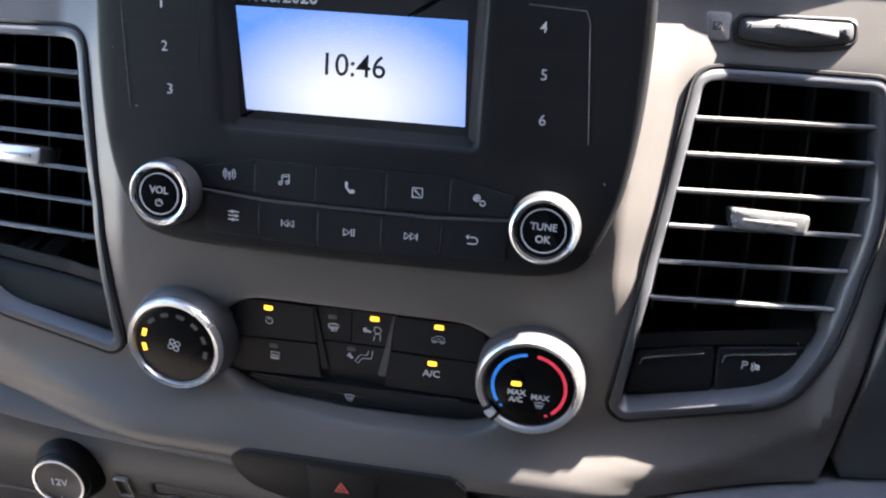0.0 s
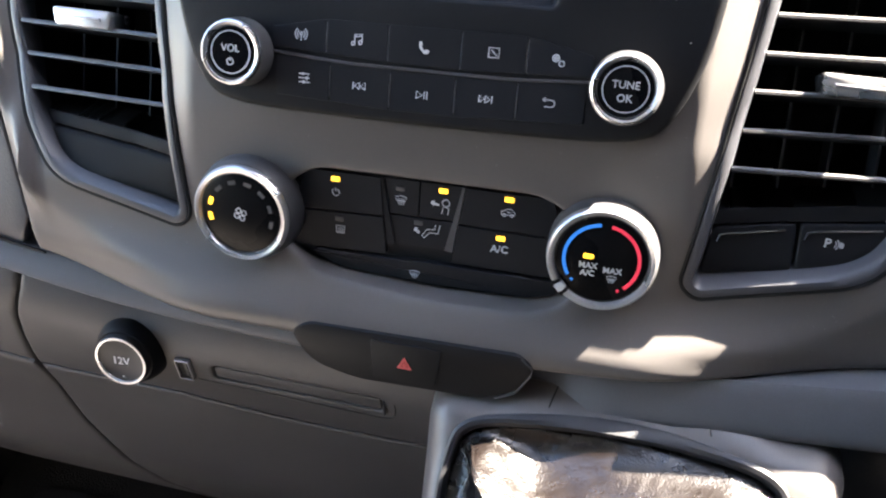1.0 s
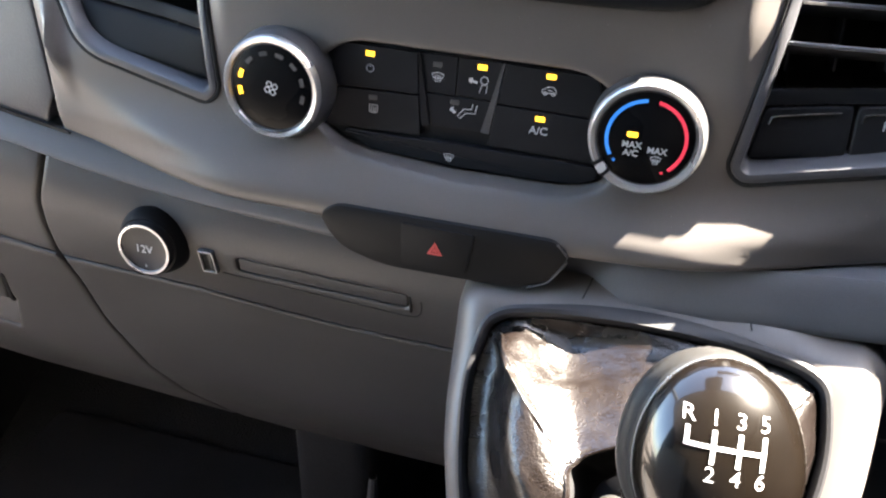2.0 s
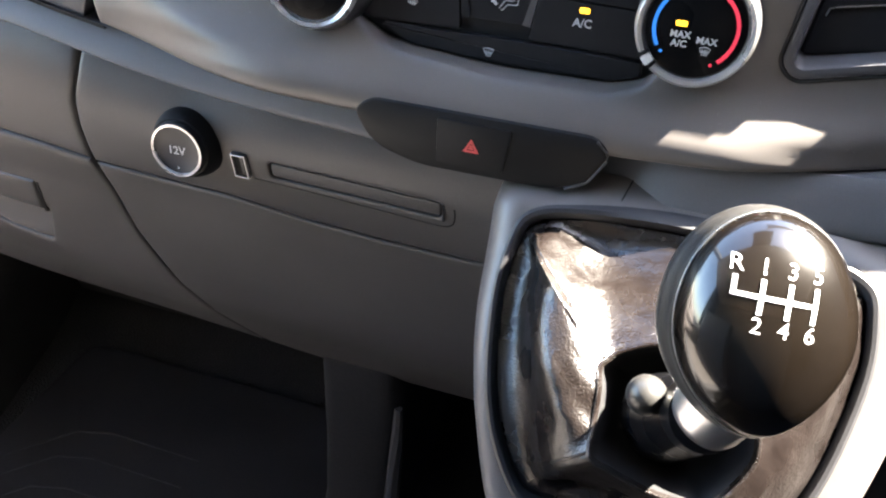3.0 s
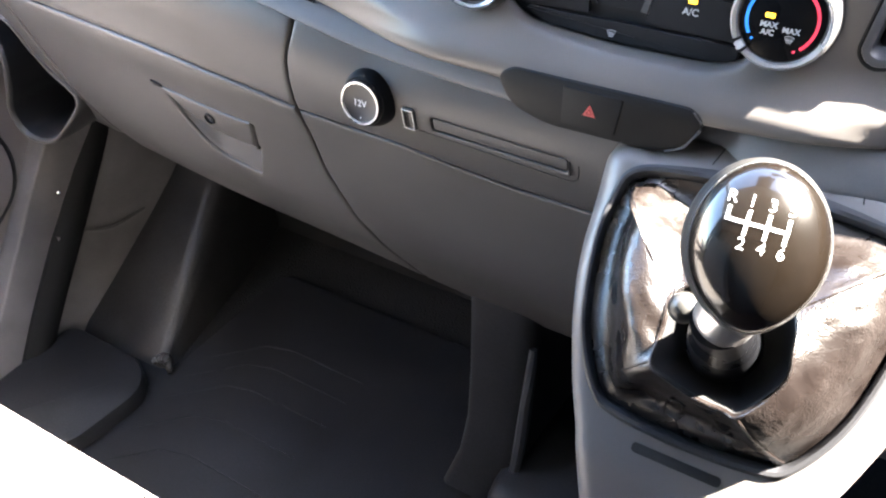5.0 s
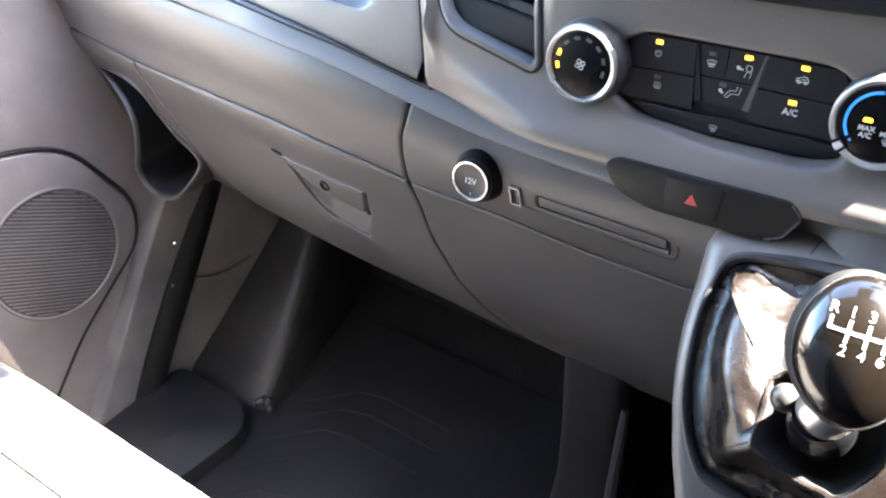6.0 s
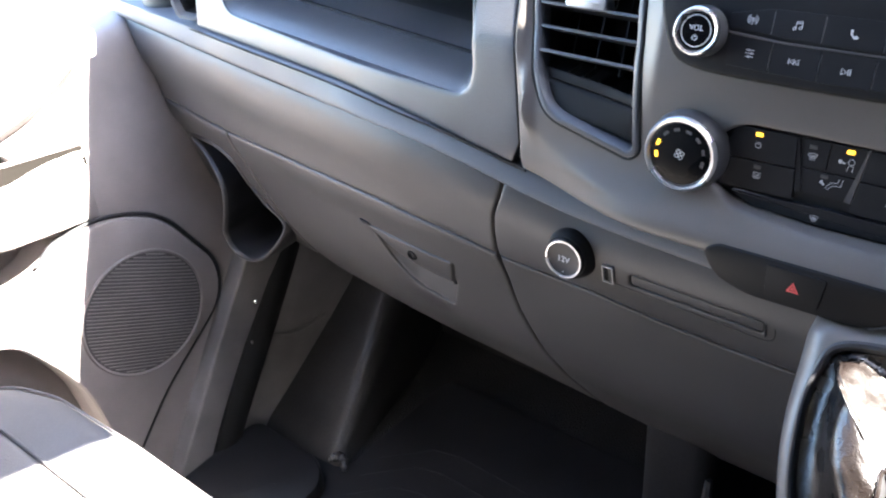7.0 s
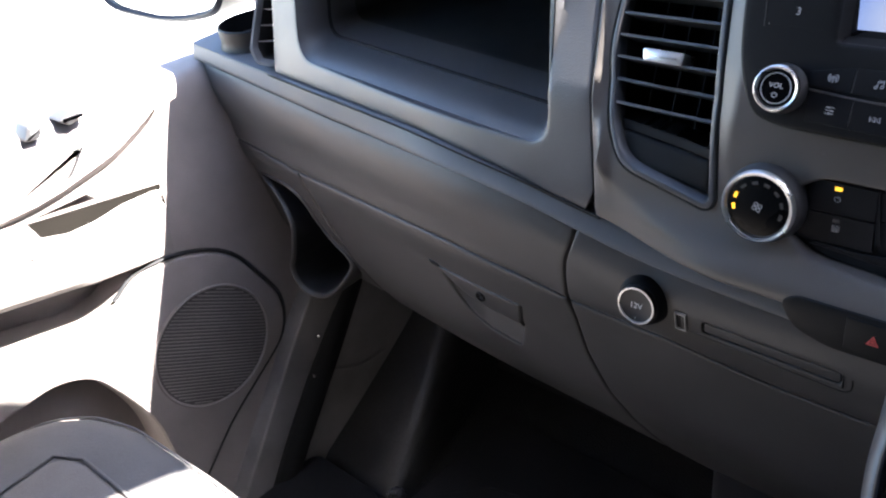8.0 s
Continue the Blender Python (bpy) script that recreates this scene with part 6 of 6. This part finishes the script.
part("mat", plate(bmesh.new(), rounded([(-0.86, -0.20), (-0.08, -0.20), (-0.08, 0.70), (-0.66, 0.70), (-0.67, 0.44), (-0.86, 0.43)], 0.03), Matrix.Identity(4), 0.0, 0.010, 0.004), RUBBER, mat)
part("raised_edge", plate(bmesh.new(), rounded([(-0.86, 0.15), (-0.67, 0.26), (-0.655, 0.385), (-0.70, 0.425), (-0.86, 0.425)], 0.03), Matrix.Identity(4), 0.008, 0.038, 0.010), RUBBER, mat)
bm = bmesh.new()
fold = [Vector((-0.700, 0.440, 0.016)), Vector((-0.690, 0.447, 0.022)), Vector((-0.680, 0.449, 0.026)), Vector((-0.671, 0.446, 0.022)), Vector((-0.664, 0.438, 0.014))]
tube(bm, spline(fold, 5), [0.004 + 0.004 * math.sin(math.pi * k / 20) + 0.0016 * math.sin(1.9 * k) for k in range(21)], 10)
part("crumpled_corner", bm, BARREL, mat, "shiny crumpled corner of the rubber", 60)
for y in (0.565, 0.523, 0.475, 0.412, 0.345):
    part("rib", tube(bmesh.new(), [(-0.64, y - 0.075, 0.009), (-0.575, y - 0.012, 0.0105), (-0.53, y, 0.011), (-0.405, y, 0.0105), (-0.395, y, 0.008)], 0.0013, 6), RUBBER, mat)
tunnel = thing("heater_duct", (-0.14, 0.55, 0.0), "dark plastic heater duct under the dashboard", "heater duct")
rings = []
for z, x0, x1, y in ((0.03, -0.205, -0.112, 0.470), (0.08, -0.190, -0.110, 0.488), (0.14, -0.182, -0.106, 0.498), (0.22, -0.178, -0.100, 0.503), (0.30, -0.176, -0.097, 0.506), (0.36, -0.176, -0.096, 0.510)):
    rings.append([(p.x, p.y, z) for p in rounded([(x0, y, 0.012), (x1, y, 0.022), (x1 + 0.012, y + 0.25, 0.01), (x0, y + 0.25, 0.01)], 0.01, 4)])
bm = bmesh.new()
loops(bm, rings, cap0=True, cap1=True)
part("duct", bm, RUBBER, tunnel, "", 60)
# lighter grey tube stands for the highlight along the duct's rounded edge
part("duct_highlight", tube(bmesh.new(), spline([(-0.100, 0.512, 0.29), (-0.101, 0.506, 0.24), (-0.105, 0.500, 0.17), (-0.110, 0.490, 0.10), (-0.118, 0.474, 0.05)], 4), [0.004 + 0.0035 * math.sin(math.pi * k / 16) for k in range(17)], 8), BARREL, tunnel, "lighter strip for the highlight on the duct's edge")
tagged(part("tunnel", box(bmesh.new(), -0.13, 0.36, 0.44, 0.80, 0.0, 0.10, 0.03), RUBBER), "black rubber-covered floor tunnel", "tunnel", kind="structure")
tagged(part("under_dash", loops_([[(x, lower(x, bottom_z(x))[1] + 0.006, bottom_z(x) + 0.004), (x, lower(x, bottom_z(x))[1] + 0.07, bottom_z(x) + 0.02), (x, 0.80, bottom_z(x) + 0.06)] for x in np.linspace(-0.93, 0.5, 24)]), DEEP), "dark underside of the dashboard", "panel", kind="structure")

# ---- passenger seat ----
seat = thing("passenger_bench", (-0.45, -0.15, 0.01), "grey cloth double passenger seat", "seat")
front = smooth_interp([(-0.88, -0.20), (-0.862, -0.05), (-0.836, 0.016), (-0.814, 0.075), (-0.767, 0.115), (-0.705, 0.134), (-0.556, 0.143), (-0.05, 0.152)], 0.015)


def seat_ring(x):
    f = front(x)
    e = max(0.0, (-0.80 - x) / 0.08)
    drop = 0.030 * e * e
    return [(x, -0.60, 0.16), (x, -0.60, 0.36), (x, -0.45, 0.385 - drop), (x, -0.25, 0.398 - drop), (x, -0.08 if f > 0.06 else f - 0.14, 0.412 - drop), (x, f - 0.075, 0.421 - drop), (x, f - 0.035, 0.4225 - drop), (x, f - 0.014, 0.416 - drop), (x, f - 0.003, 0.402 - drop), (x, f, 0.380), (x, f - 0.006, 0.30), (x, f - 0.030, 0.20), (x, f - 0.035, 0.16)]


xs = list(np.linspace(-0.872, -0.76, 12)) + list(np.linspace(-0.74, -0.10, 16)) + [-0.085, -0.078]
rings = [seat_ring(x) for x in xs]
bm = bmesh.new()
loops(bm, rings, closed=False, cap0=False)
part("cushion", bm, CLOTH, seat, "grey cloth cushion with padded bolster", 70)
ins = rounded([(-0.745, -0.45), (-0.735, 0.040), (-0.700, 0.057), (-0.42, 0.066), (-0.12, 0.070), (-0.12, -0.45)], 0.02)
part("insert", sheet(ins, [], lambda x, y: (x, y, float(np.interp(y, [-0.45, -0.25, -0.08, 0.065, 0.11], [0.385, 0.398, 0.412, 0.4212, 0.4225])) + 0.004), 0.03, lip=0.008, dip=0.006, back=(0, 0, -0.01)), CLOTH_B, seat, "brown-grey textured cloth centre")
part("piping", tube(bmesh.new(), [(-0.747, -0.45, 0.390), (-0.744, -0.1, 0.412), (-0.738, 0.040, 0.4225), (-0.700, 0.0590, 0.4235), (-0.42, 0.068, 0.4235), (-0.12, 0.072, 0.4235)], 0.0022, 8), CLOTH, seat)
part("front_seam", tube(bmesh.new(), [(x, front(x) - 0.010, 0.4165 - 0.030 * max(0.0, (-0.80 - x) / 0.08) ** 2) for x in np.linspace(-0.86, -0.10, 50)], 0.0016, 6), CLOTH, seat)
part("base", box(bmesh.new(), -0.80, -0.12, -0.55, 0.06, 0.01, 0.17, 0.01), DARK, seat, "dark seat base")
part("backrest", box(bmesh.new(), -0.86, -0.10, -0.50, -0.36, 0.36, 1.05, 0.04), CLOTH, seat)

# ---- dust on the fascia ----
rnd = random.Random(7)
bm = bmesh.new()
holes = [ccw(vent_r), ccw(vent_l), ccw(radio_out), ccw(CLIMATE)]
count = 0
while count < 70:
    x, z = rnd.uniform(-0.22, 0.225), rnd.uniform(0.695, 0.90)
    p = Vector((x, z))
    if any(inside(p, inset(h, -0.010)) for h in holes):
        continue
    if math.hypot(x + 0.0955, z - 0.7405) < 0.040 or math.hypot(x - 0.093, z - 0.7425) < 0.040:
        continue
    r = rnd.uniform(0.00012, 0.00034)
    c = Vector(centre(x, z))
    turn = rnd.uniform(0, 6.28)
    pts = [c + Vector((r * s * math.cos(turn + a), -0.0001, r * s * math.sin(turn + a))) for a, s in ((0.0, 1.5), (2.0, 0.8), (4.1, 1.0))]
    tip = bm.verts.new(c + Vector((0, -0.0003, 0)))
    vs = [bm.verts.new(q) for q in pts]
    for i in range(3):
        bm.faces.new((vs[i], vs[(i + 1) % 3], tip))
    count += 1
tagged(part("dust_specks", bm, LINING), "pale dust specks on the grey fascia", "dust", kind="stuff")
